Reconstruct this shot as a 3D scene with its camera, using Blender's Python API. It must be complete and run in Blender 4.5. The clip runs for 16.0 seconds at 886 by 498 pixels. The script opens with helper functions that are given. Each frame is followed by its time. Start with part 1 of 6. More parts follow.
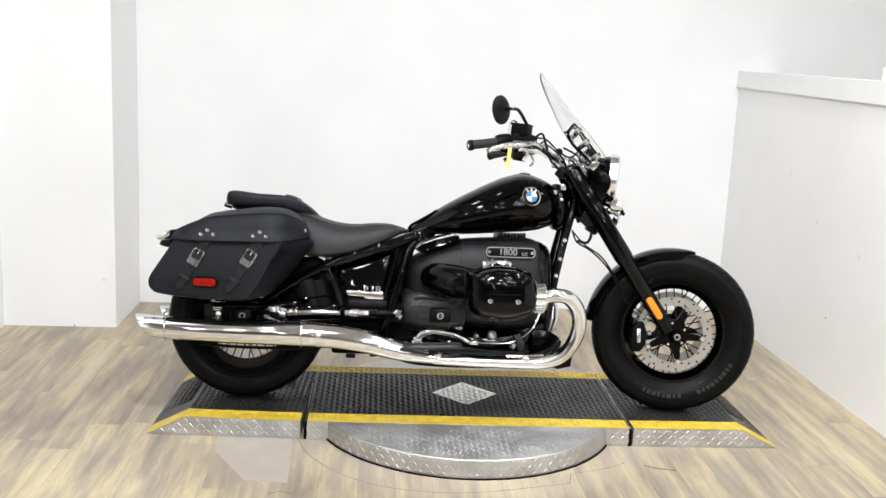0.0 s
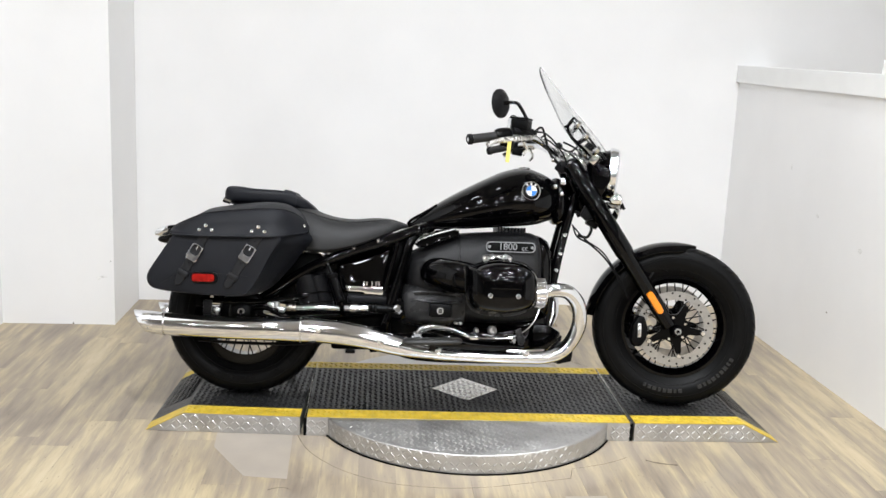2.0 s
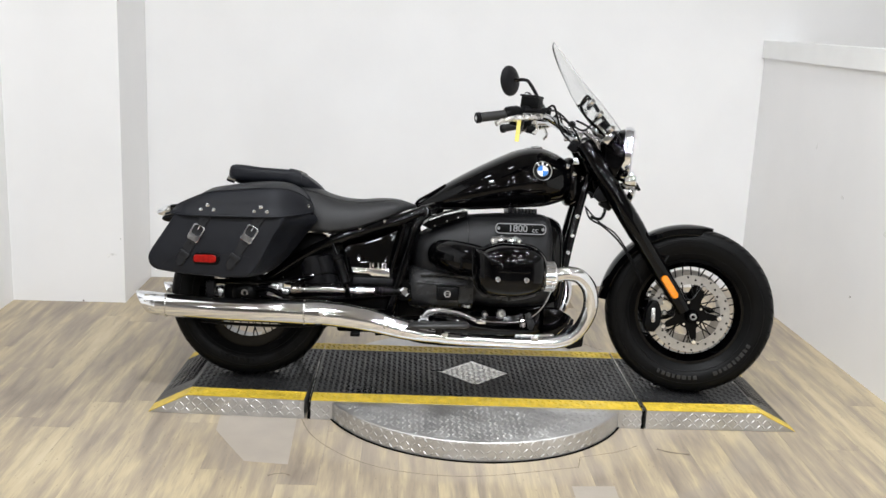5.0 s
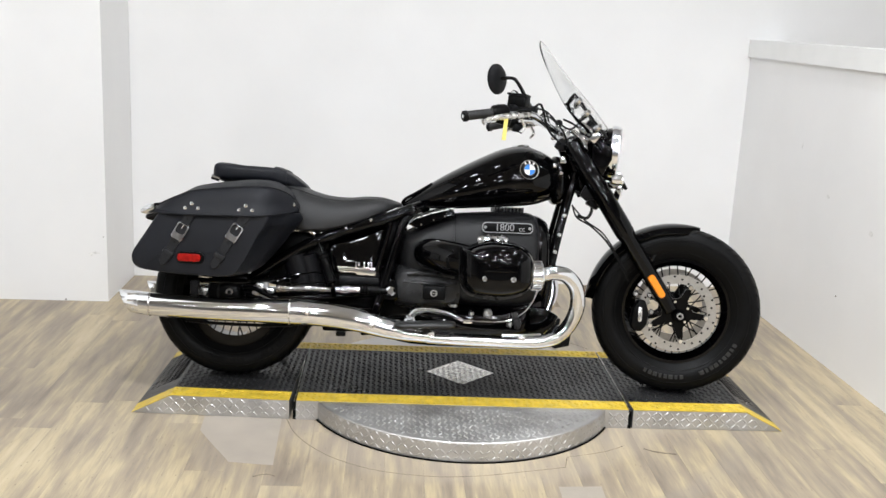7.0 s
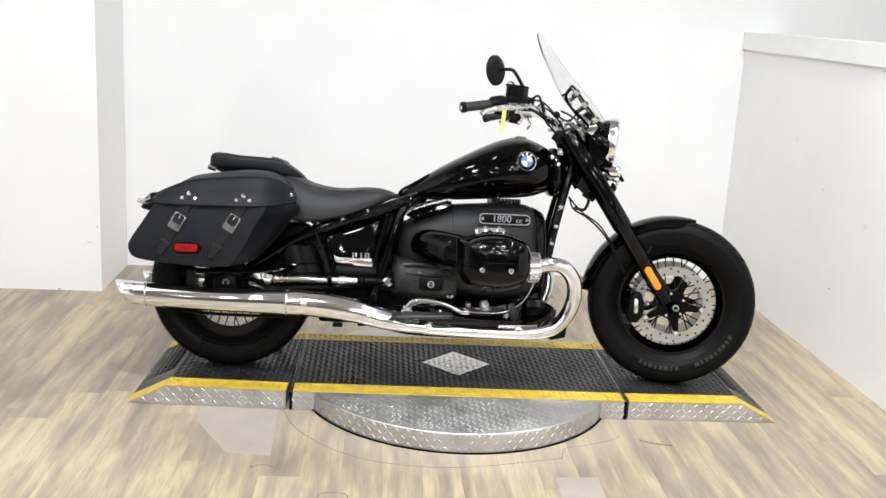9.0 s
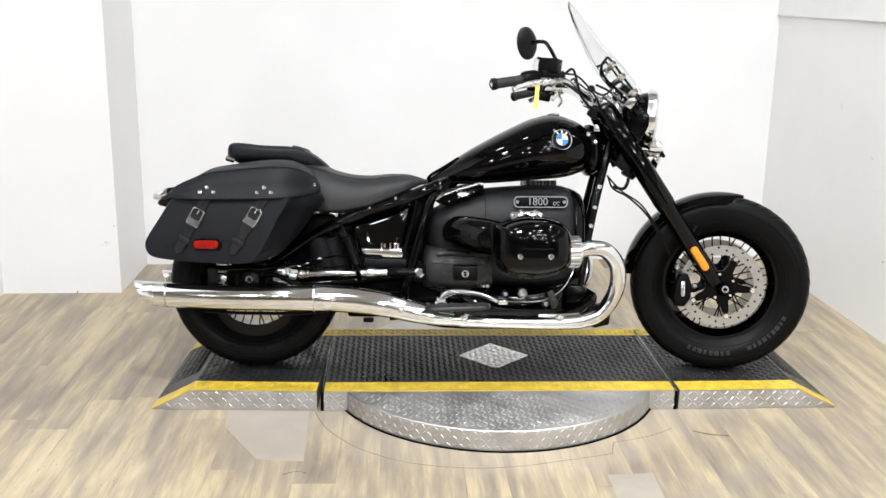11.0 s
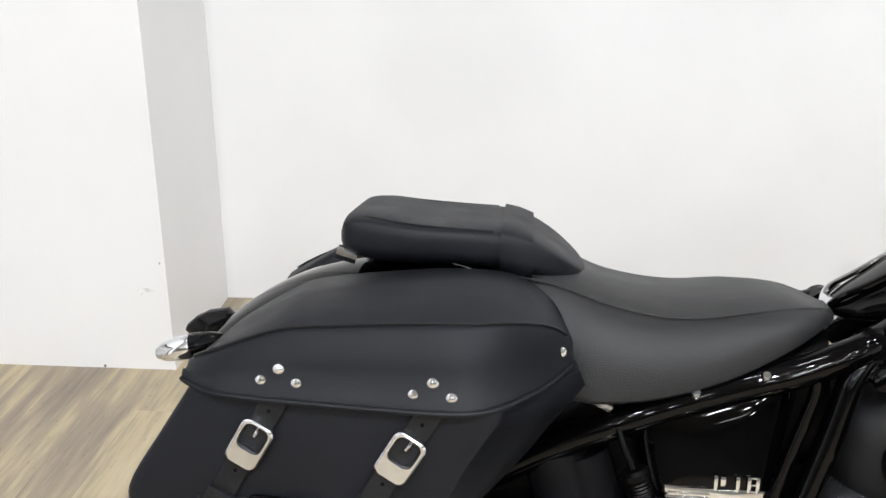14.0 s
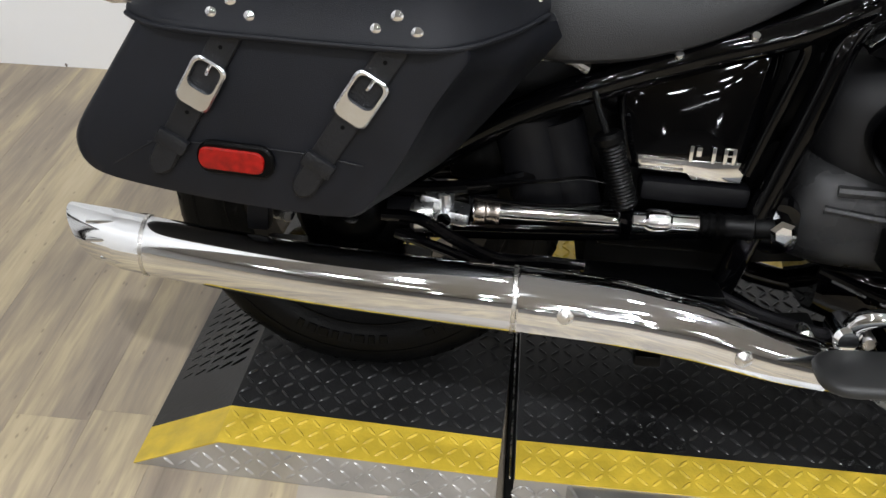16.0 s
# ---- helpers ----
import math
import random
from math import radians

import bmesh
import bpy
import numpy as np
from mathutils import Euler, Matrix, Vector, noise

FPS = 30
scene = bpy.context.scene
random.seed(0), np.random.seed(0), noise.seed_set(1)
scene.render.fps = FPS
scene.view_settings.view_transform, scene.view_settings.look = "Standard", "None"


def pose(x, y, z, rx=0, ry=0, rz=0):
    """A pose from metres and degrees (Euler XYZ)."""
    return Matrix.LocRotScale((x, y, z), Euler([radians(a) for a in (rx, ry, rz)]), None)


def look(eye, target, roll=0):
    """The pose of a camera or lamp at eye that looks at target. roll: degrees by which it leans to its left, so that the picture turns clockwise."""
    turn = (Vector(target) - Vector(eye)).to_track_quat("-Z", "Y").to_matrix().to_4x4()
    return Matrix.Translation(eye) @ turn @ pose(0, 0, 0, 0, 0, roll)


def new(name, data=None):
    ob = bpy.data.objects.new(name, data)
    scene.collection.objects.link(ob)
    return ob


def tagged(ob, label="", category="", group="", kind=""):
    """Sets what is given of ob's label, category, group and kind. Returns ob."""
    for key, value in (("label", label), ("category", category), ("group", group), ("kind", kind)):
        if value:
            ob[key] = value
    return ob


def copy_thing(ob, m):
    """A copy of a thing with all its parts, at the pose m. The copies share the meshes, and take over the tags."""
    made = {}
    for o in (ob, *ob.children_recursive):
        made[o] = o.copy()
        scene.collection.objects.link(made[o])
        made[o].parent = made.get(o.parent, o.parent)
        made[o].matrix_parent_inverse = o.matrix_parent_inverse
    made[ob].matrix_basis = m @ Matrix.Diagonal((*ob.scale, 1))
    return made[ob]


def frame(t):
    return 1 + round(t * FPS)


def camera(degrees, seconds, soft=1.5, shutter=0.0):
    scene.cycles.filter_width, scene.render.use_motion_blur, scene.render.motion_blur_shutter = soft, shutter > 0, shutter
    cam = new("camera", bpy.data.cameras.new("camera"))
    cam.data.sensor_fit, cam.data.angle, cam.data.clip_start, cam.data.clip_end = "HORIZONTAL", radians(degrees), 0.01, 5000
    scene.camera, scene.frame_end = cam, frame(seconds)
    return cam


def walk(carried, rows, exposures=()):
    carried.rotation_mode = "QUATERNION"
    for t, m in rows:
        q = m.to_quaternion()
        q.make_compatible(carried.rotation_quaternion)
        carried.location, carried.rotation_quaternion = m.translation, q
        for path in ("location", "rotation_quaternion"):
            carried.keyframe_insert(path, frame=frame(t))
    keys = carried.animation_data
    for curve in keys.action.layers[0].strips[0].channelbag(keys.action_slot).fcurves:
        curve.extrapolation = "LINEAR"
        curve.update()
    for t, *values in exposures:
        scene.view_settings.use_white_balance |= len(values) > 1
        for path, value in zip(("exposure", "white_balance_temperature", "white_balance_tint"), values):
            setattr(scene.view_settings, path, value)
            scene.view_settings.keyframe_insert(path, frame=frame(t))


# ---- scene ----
cam = camera(48.1, 16.0)
PATH = [
    (0, (-0.378, -3.848, 1.464), (-0.242, -1.893, 1.063), 2.8),
    (0.5, (-0.379, -3.844, 1.471), (-0.244, -1.893, 1.053), 2.8),
    (1, (-0.388, -3.837, 1.459), (-0.242, -1.885, 1.046), 2.8),
    (1.5, (-0.379, -3.836, 1.451), (-0.242, -1.883, 1.043), 2.6),
    (2, (-0.377, -3.836, 1.444), (-0.24, -1.882, 1.042), 2.6),
    (2.5, (-0.363, -3.823, 1.455), (-0.24, -1.869, 1.046), 2.2),
    (3, (-0.342, -3.793, 1.464), (-0.217, -1.839, 1.053), 3.0),
    (3.5, (-0.309, -3.773, 1.459), (-0.233, -1.821, 1.03), 2.9),
    (4, (-0.305, -3.766, 1.469), (-0.222, -1.814, 1.042), 2.8),
    (4.2, (-0.29, -3.761, 1.454), (-0.223, -1.812, 1.013), 2.6),
    (6.3, (-0.303, -3.728, 1.457), (-0.195, -1.784, 0.997), 2.7),
    (6.5, (-0.297, -3.73, 1.457), (-0.192, -1.785, 1.002), 2.7),
    (7, (-0.299, -3.72, 1.455), (-0.188, -1.777, 0.996), 2.9),
    (7.5, (-0.319, -3.711, 1.461), (-0.183, -1.766, 1.018), 3.1),
    (8, (-0.31, -3.721, 1.46), (-0.17, -1.777, 1.012), 3.6),
    (8.5, (-0.312, -3.741, 1.452), (-0.193, -1.796, 1.0), 3.4),
    (8.7, (-0.322, -3.732, 1.457), (-0.194, -1.79, 0.996), 3.5),
    (10.8, (-0.35, -3.647, 1.425), (-0.229, -1.719, 0.908), 1.2),
    (11, (-0.366, -3.523, 1.408), (-0.27, -1.59, 0.905), 0.9),
    (11.2, (-0.349, -3.355, 1.397), (-0.394, -1.412, 0.928), 2.8),
    (11.5, (-0.35, -3.128, 1.405), (-0.583, -1.206, 0.902), 1.4),
    (11.8, (-0.439, -2.833, 1.382), (-0.618, -0.906, 0.876), 1.2),
    (12, (-0.493, -2.657, 1.37), (-0.677, -0.741, 0.825), 0.1),
    (12.3, (-0.516, -2.378, 1.373), (-0.664, -0.461, 0.825), -1.3),
    (12.5, (-0.52, -2.184, 1.36), (-0.786, -0.269, 0.849), -0.2),
    (12.8, (-0.546, -1.942, 1.364), (-0.858, -0.064, 0.752), -0.2),
    (13, (-0.582, -1.784, 1.337), (-0.839, 0.103, 0.729), 0.8),
    (13.2, (-0.629, -1.654, 1.332), (-0.802, 0.242, 0.722), 2.3),
    (13.5, (-0.681, -1.474, 1.358), (-0.761, 0.421, 0.723), -0.2),
    (14, (-0.687, -1.353, 1.35), (-0.857, 0.499, 0.616), 0.3),
    (14.5, (-0.686, -1.317, 1.299), (-0.845, 0.459, 0.393), 2.3),
    (15, (-0.682, -1.314, 1.232), (-0.824, 0.376, 0.172), 2.6),
    (15.5, (-0.679, -1.331, 1.197), (-0.827, 0.294, 0.04), 3.1),
    (16, (-0.666, -1.347, 1.195), (-0.77, 0.282, 0.039), 2.7),
]
walk(cam, [(t, look(eye, target, roll)) for t, eye, target, roll in PATH],
     exposures=[(0, -0.90), (1.5, -1.04), (2, -1.0), (3, -1.08), (4, -1.12), (6.5, -1.12), (7, -1.06), (8, -0.93), (8.5, -0.89), (11, -0.86), (11.5, -0.80), (12.5, -0.9), (13, -0.92), (14, -0.92), (15, -1.12), (16, -1.3)])

# ---- world and light ----
world = bpy.data.worlds.new("world")
scene.world = world
world.use_nodes = True
world.node_tree.nodes["Background"].inputs[0].default_value = (0.9, 0.95, 1.0, 1)
world.node_tree.nodes["Background"].inputs[1].default_value = 0.05

CEIL = 3.6
LAMP_TINT = (0.898, 0.93, 0.975)
# strip lights over the bay, and rows of round spot lamps out over the dark showroom
# bay strips at x 0.85 and 1.2 are added fill for the chase return
STRIPS = [(-0.47, -2.57, 0.16, 228.0), (-1.75, -2.6, 0.16, 60.0), (0.85, -2.9, 0.16, 50.0), (-1.5, -0.6, 0.16, 16.0), (-0.8, -0.6, 0.16, 12.0), (0.6, -0.6, 0.16, 22.0), (1.2, -0.5, 0.16, 62.0), (1.35, -1.15, 0.16, 36.0), (1.35, -1.9, 0.16, 20.0), (1.35, -5.9, 0.6, 30.0), (1.35, -6.25, 0.6, 30.0), (-2.6, -6.1, 0.6, 30.0), (1.9, -11.5, 0.9, 30.0)]
SPOTS = [(-1.9, -3.4), (0.62, -3.3), (-0.75, -4.3), (0.95, -4.5), (2.9, -4.2), (-3.0, -4.9), (0.45, -5.2), (-1.3, -6.6), (2.7, -6.4), (0.5, -7.4), (0.98, -7.2), (-4.6, -7.0), (4.6, -6.8), (-0.8, -8.6), (1.35, -9.2), (1.75, -9.0), (2.25, -9.1), (-2.9, -9.8), (4.4, -10.2), (-1.9, -13.0), (3.4, -13.6), (0.9, -15.0), (3.0, -0.6), (3.0, -2.0)]
for lx, ly, ll, lw in STRIPS:
    lamp = bpy.data.lights.new("strip_lamp", "AREA")
    lamp.shape, lamp.size, lamp.size_y, lamp.energy, lamp.color = "RECTANGLE", ll, 0.10, lw, LAMP_TINT
    new("strip_lamp", lamp).matrix_world = pose(lx, ly, CEIL - 0.075)
for lx, ly in SPOTS:
    lamp = bpy.data.lights.new("spot_lamp", "AREA")
    lamp.shape, lamp.size, lamp.energy, lamp.color = "DISK", 0.20, 22.0 if ly > -4.6 else 62.0, LAMP_TINT
    new("spot_lamp", lamp).matrix_world = pose(lx, ly, CEIL - 0.107)


# ---- materials ----
def material(name, base, rough=0.5, metal=0.0, coat=0.0, noise_scale=0.0, vary=0.0, bump=0.0, bump_scale=200.0, rough_vary=0.0, spec=0.5):
    m = bpy.data.materials.new(name)
    m.use_nodes = True
    nt, b = m.node_tree, m.node_tree.nodes["Principled BSDF"]
    b.inputs["Base Color"].default_value = (*base, 1)
    b.inputs["Roughness"].default_value, b.inputs["Metallic"].default_value = rough, metal
    b.inputs["Coat Weight"].default_value, b.inputs["Coat Roughness"].default_value = coat, 0.03
    b.inputs["Specular IOR Level"].default_value = spec
    geo = nt.nodes.new("ShaderNodeNewGeometry")
    if vary or rough_vary:
        n = nt.nodes.new("ShaderNodeTexNoise")
        n.inputs["Scale"].default_value, n.inputs["Detail"].default_value = noise_scale, 6
        nt.links.new(geo.outputs["Position"], n.inputs["Vector"])
        if vary:
            r = nt.nodes.new("ShaderNodeMapRange")
            r.inputs["From Min"].default_value, r.inputs["From Max"].default_value = 0.3, 0.7
            r.inputs["To Min"].default_value, r.inputs["To Max"].default_value = 1 - vary, 1 + vary
            mix = nt.nodes.new("ShaderNodeVectorMath")
            mix.operation = "SCALE"
            mix.inputs[0].default_value = base
            nt.links.new(n.outputs["Fac"], r.inputs["Value"])
            nt.links.new(r.outputs[0], mix.inputs["Scale"])
            nt.links.new(mix.outputs[0], b.inputs["Base Color"])
        if rough_vary:
            q = nt.nodes.new("ShaderNodeMapRange")
            q.inputs["From Min"].default_value, q.inputs["From Max"].default_value = 0.3, 0.7
            q.inputs["To Min"].default_value, q.inputs["To Max"].default_value = max(0, rough - rough_vary), rough + rough_vary
            nt.links.new(n.outputs["Fac"], q.inputs["Value"])
            nt.links.new(q.outputs[0], b.inputs["Roughness"])
    if bump:
        n2 = nt.nodes.new("ShaderNodeTexNoise")
        n2.inputs["Scale"].default_value, n2.inputs["Detail"].default_value = bump_scale, 3
        nt.links.new(geo.outputs["Position"], n2.inputs["Vector"])
        bp = nt.nodes.new("ShaderNodeBump")
        bp.inputs["Strength"].default_value, bp.inputs["Distance"].default_value = bump, 0.002
        nt.links.new(n2.outputs["Fac"], bp.inputs["Height"])
        nt.links.new(bp.outputs[0], b.inputs["Normal"])
    return m


def plank_material():
    """Pale oak-look vinyl: every plank has its own tone, narrow staves and long grain, with scuffs round the turntable."""
    m = bpy.data.materials.new("vinyl_plank")
    m.use_nodes = True
    nt, b = m.node_tree, m.node_tree.nodes["Principled BSDF"]
    N, L = nt.nodes.new, nt.links.new
    geo, info = N("ShaderNodeNewGeometry"), N("ShaderNodeObjectInfo")
    off = N("ShaderNodeVectorMath")
    off.operation = "MULTIPLY_ADD"
    off.inputs[1].default_value = (1, 1, 1)
    comb = N("ShaderNodeCombineXYZ")
    k = N("ShaderNodeMath")
    k.operation = "MULTIPLY"
    k.inputs[1].default_value = 23.0
    L(info.outputs["Random"], k.inputs[0])
    L(k.outputs[0], comb.inputs[1])
    L(k.outputs[0], comb.inputs[2])
    L(geo.outputs["Position"], off.inputs[0])
    L(comb.outputs[0], off.inputs[2])

    def grain(scale, detail=4):
        mp = N("ShaderNodeMapping")
        mp.inputs["Scale"].default_value = scale
        t = N("ShaderNodeTexNoise")
        t.inputs["Scale"].default_value, t.inputs["Detail"].default_value, t.inputs["Distortion"].default_value = 1.0, detail, 0.18
        L(off.outputs[0], mp.inputs["Vector"])
        L(mp.outputs[0], t.inputs["Vector"])
        return t.outputs["Fac"]
    cloud, broad, fine = grain((9.5, 1.7, 1), 3), grain((24, 2.4, 1), 5), grain((150, 11, 1), 5)

    def mad(x, k, c):
        n = N("ShaderNodeMath")
        n.operation = "MULTIPLY_ADD"
        L(x, n.inputs[0])
        n.inputs[1].default_value = k
        if isinstance(c, float):
            n.inputs[2].default_value = c
        else:
            L(c, n.inputs[2])
        return n.outputs[0]
    tone = mad(cloud, 0.62, mad(broad, 0.76, mad(fine, 0.32, mad(info.outputs["Random"], 0.07, -0.375))))
    ramp = N("ShaderNodeValToRGB")
    e = ramp.color_ramp.elements
    e[0].position, e[0].color = 0.22, (0.185, 0.150, 0.118, 1)
    e[1].position, e[1].color = 0.80, (0.52, 0.436, 0.292, 1)
    for p, c in ((0.40, (0.270, 0.222, 0.168)), (0.52, (0.345, 0.282, 0.196)), (0.64, (0.450, 0.370, 0.236))):
        mid = e.new(p)
        mid.color = (*c, 1)
    L(tone, ramp.inputs[0])
    # a few oval knots
    kmap = N("ShaderNodeMapping")
    kmap.inputs["Scale"].default_value = (9.0, 3.4, 1)
    knot = N("ShaderNodeTexVoronoi")
    L(off.outputs[0], kmap.inputs["Vector"])
    L(kmap.outputs[0], knot.inputs["Vector"])
    kr = N("ShaderNodeMapRange")
    kr.inputs["From Min"].default_value, kr.inputs["From Max"].default_value = 0.05, 0.13
    kr.inputs["To Min"].default_value, kr.inputs["To Max"].default_value = 0.55, 0.0
    L(knot.outputs["Distance"], kr.inputs["Value"])
    knotted = N("ShaderNodeMix")
    knotted.data_type = "RGBA"
    knotted.inputs["B"].default_value = (0.135, 0.105, 0.078, 1)
    L(kr.outputs[0], knotted.inputs["Factor"])
    L(ramp.outputs[0], knotted.inputs["A"])
    # worn pale ring of scuffs with a torn edge and a dull outer ring, where the turntable's ramps are dragged round
    sep = N("ShaderNodeSeparateXYZ")
    L(geo.outputs["Position"], sep.inputs[0])
    flat = N("ShaderNodeCombineXYZ")
    L(sep.outputs[0], flat.inputs[0])
    L(sep.outputs[1], flat.inputs[1])
    ln = N("ShaderNodeVectorMath")
    ln.operation = "LENGTH"
    L(flat.outputs[0], ln.inputs[0])
    wob = N("ShaderNodeTexNoise")
    wob.inputs["Scale"].default_value = 4.0
    L(geo.outputs["Position"], wob.inputs["Vector"])
    wa = N("ShaderNodeMath")
    wa.operation = "MULTIPLY_ADD"
    wa.inputs[1].default_value = 0.12
    L(wob.outputs["Fac"], wa.inputs[0])
    L(ln.outputs["Value"], wa.inputs[2])
    near = mad(wa.outputs[0], 0.7, 0.0)
    patch = N("ShaderNodeTexNoise")
    patch.inputs["Scale"].default_value, patch.inputs["Detail"].default_value = 3.0, 5
    L(geo.outputs["Position"], patch.inputs["Vector"])

    def ring(stops, colour, under):
        band = N("ShaderNodeValToRGB")
        be = band.color_ramp.elements
        be[0].position, be[0].color = 0.0, (0, 0, 0, 1)
        be[1].position, be[1].color = 1.0, (0, 0, 0, 1)
        for p, v in stops:
            st = be.new(p)
            st.color = (v, v, v, 1)
        L(near, band.inputs[0])
        pm = N("ShaderNodeMath")
        pm.operation = "MULTIPLY"
        L(band.outputs[0], pm.inputs[0])
        L(patch.outputs["Fac"], pm.inputs[1])
        mixed = N("ShaderNodeMix")
        mixed.data_type = "RGBA"
        mixed.inputs["B"].default_value = (*colour, 1)
        L(pm.outputs[0], mixed.inputs["Factor"])
        L(under, mixed.inputs["A"])
        return mixed.outputs["Result"]
    pale = ring(((0.48, 0.0), (0.50, 0.50), (0.60, 0.40), (0.64, 0.0)), (0.47, 0.41, 0.34), knotted.outputs["Result"])
    worn = ring(((0.765, 0.0), (0.785, 0.55), (0.82, 0.50), (0.85, 0.0)), (0.27, 0.235, 0.20), pale)
    L(worn, b.inputs["Base Color"])
    b.inputs["Roughness"].default_value = 0.38
    rr = N("ShaderNodeMapRange")
    rr.inputs["To Min"].default_value, rr.inputs["To Max"].default_value = 0.30, 0.52
    L(fine, rr.inputs["Value"])
    L(rr.outputs[0], b.inputs["Roughness"])
    bp = N("ShaderNodeBump")
    bp.inputs["Strength"].default_value, bp.inputs["Distance"].default_value = 0.25, 0.001
    L(fine, bp.inputs["Height"])
    L(bp.outputs[0], b.inputs["Normal"])
    return m


WALL = material("white_wall_paint", (0.84, 0.835, 0.83), 0.55, noise_scale=2.2, vary=0.025, bump=0.12, bump_scale=90, rough_vary=0.06)
# unseen hall walls: grey chosen for what chrome and gloss mirror
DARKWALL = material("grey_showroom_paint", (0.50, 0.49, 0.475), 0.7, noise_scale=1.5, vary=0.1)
# unseen ceiling: grey set for bounce and for reflections in gloss and chrome
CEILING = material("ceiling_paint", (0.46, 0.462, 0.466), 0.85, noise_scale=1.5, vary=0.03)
TRIM = material("white_trim_gloss", (0.82, 0.82, 0.81), 0.35, noise_scale=8, vary=0.02)
SUBFLOOR = material("vinyl_underlay", (0.24, 0.195, 0.14), 0.8, noise_scale=9, vary=0.2)
PLANK = plank_material()
PATCH = material("repaired_vinyl", (0.355, 0.312, 0.262), 0.42, noise_scale=9, vary=0.10, bump=0.2, bump_scale=120, rough_vary=0.1)
CUT = material("dark_floor_cut", (0.17, 0.14, 0.10), 0.8, noise_scale=30, vary=0.3)
GLOSS = material("gloss_black_paint", (0.0008, 0.0008, 0.001), 0.03, coat=0.0, spec=0.22, noise_scale=30, rough_vary=0.015)
SATIN = material("satin_black_casting", (0.0046, 0.0046, 0.0054), 0.36, metal=0.05, spec=0.15, noise_scale=25, vary=0.15, bump=0.35, bump_scale=900, rough_vary=0.06)
CASING = material("textured_black_casing", (0.0085, 0.0085, 0.0092), 0.40, metal=0.05, spec=0.28, noise_scale=25, vary=0.12, bump=0.35, bump_scale=900, rough_vary=0.05)
BADGE = material("dull_badge_metal", (0.30, 0.30, 0.305), 0.34, metal=1.0, noise_scale=60, vary=0.12)
GEARBOX = material("grey_black_casting", (0.037, 0.037, 0.038), 0.29, metal=0.5, spec=0.42, noise_scale=18, vary=0.15, bump=0.4, bump_scale=800, rough_vary=0.07)
LEATHER = material("black_bag_leather", (0.0052, 0.0059, 0.0086), 0.50, spec=0.25, noise_scale=14, vary=0.18, bump=0.3, bump_scale=900, rough_vary=0.07)
STRAP = material("black_strap_leather", (0.0080, 0.0084, 0.0100), 0.42, spec=0.30, noise_scale=30, vary=0.2, bump=0.5, bump_scale=300, rough_vary=0.08)
VINYL = material("black_seat_vinyl", (0.0165, 0.0165, 0.0172), 0.46, spec=0.34, noise_scale=12, vary=0.12, bump=0.45, bump_scale=650, rough_vary=0.06)
RUBBER = material("tyre_rubber", (0.0030, 0.0030, 0.0031), 0.40, spec=0.11, noise_scale=20, vary=0.25, bump=0.35, bump_scale=300, rough_vary=0.1)
PLASTIC = material("black_plastic", (0.0012, 0.0012, 0.0013), 0.30, spec=0.12, noise_scale=30, vary=0.15, bump=0.2, bump_scale=600)
CHROME = material("chrome", (0.80, 0.815, 0.84), 0.055, metal=1.0, noise_scale=22, rough_vary=0.02)
STEEL = material("brushed_steel", (0.68, 0.67, 0.65), 0.27, metal=1.0, noise_scale=60, vary=0.12, rough_vary=0.08)
NICKEL = material("polished_nickel", (0.75, 0.76, 0.775), 0.30, metal=1.0, noise_scale=60, rough_vary=0.04)
BUCKLE = material("worn_buckle_chrome", (0.74, 0.76, 0.80), 0.20, metal=1.0, noise_scale=70, vary=0.06, bump=0.12, bump_scale=140, rough_vary=0.07)
DISCSTEEL = material("ground_disc_steel", (0.52, 0.51, 0.495), 0.32, metal=0.9, noise_scale=60, vary=0.08)
ALUPLATE = material("tread_plate_aluminium", (0.50, 0.49, 0.475), 0.42, metal=0.8, noise_scale=9, vary=0.18, bump=0.25, bump_scale=160, rough_vary=0.12)
BLACKPLATE = material("tread_plate_black", (0.0165, 0.0165, 0.0168), 0.36, spec=0.34, noise_scale=7, vary=0.45, bump=0.3, bump_scale=220, rough_vary=0.12)
YELLOW = material("safety_yellow_paint", (0.62, 0.44, 0.042), 0.45, noise_scale=24, vary=0.22, bump=0.25, bump_scale=160, rough_vary=0.1)
PRINT = material("grey_moulded_rubber", (0.016, 0.016, 0.016), 0.5, noise_scale=30, vary=0.2)
# near-black colour standing in for shade inside gaps, grooves, holes and dark fillers
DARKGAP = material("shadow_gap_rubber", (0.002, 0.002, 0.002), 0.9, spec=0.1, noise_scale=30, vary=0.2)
RED = material("red_reflector", (0.24, 0.006, 0.004), 0.2, coat=0.2, spec=0.3, noise_scale=90, vary=0.3, bump=0.15, bump_scale=500)
ORANGE = material("amber_reflector", (0.85, 0.25, 0.01), 0.18, coat=0.8, noise_scale=90, vary=0.12, bump=0.4, bump_scale=500)
BLUE = material("blue_enamel", (0.05, 0.22, 0.62), 0.2, coat=0.8, noise_scale=40, vary=0.08)
WHITE = material("white_enamel", (0.80, 0.80, 0.80), 0.25, coat=0.6, noise_scale=40, vary=0.04)
PAPER = material("yellow_tag_paper", (0.78, 0.68, 0.18), 0.7, noise_scale=60, vary=0.08)
JOINTSTEEL = material("tinted_nickel", (0.60, 0.53, 0.47), 0.26, metal=1.0, noise_scale=40, vary=0.1)
BLACKSTEEL = material("blackened_steel", (0.035, 0.03, 0.027), 0.42, metal=0.7, noise_scale=12, vary=0.45, bump=0.3, bump_scale=120, rough_vary=0.12)
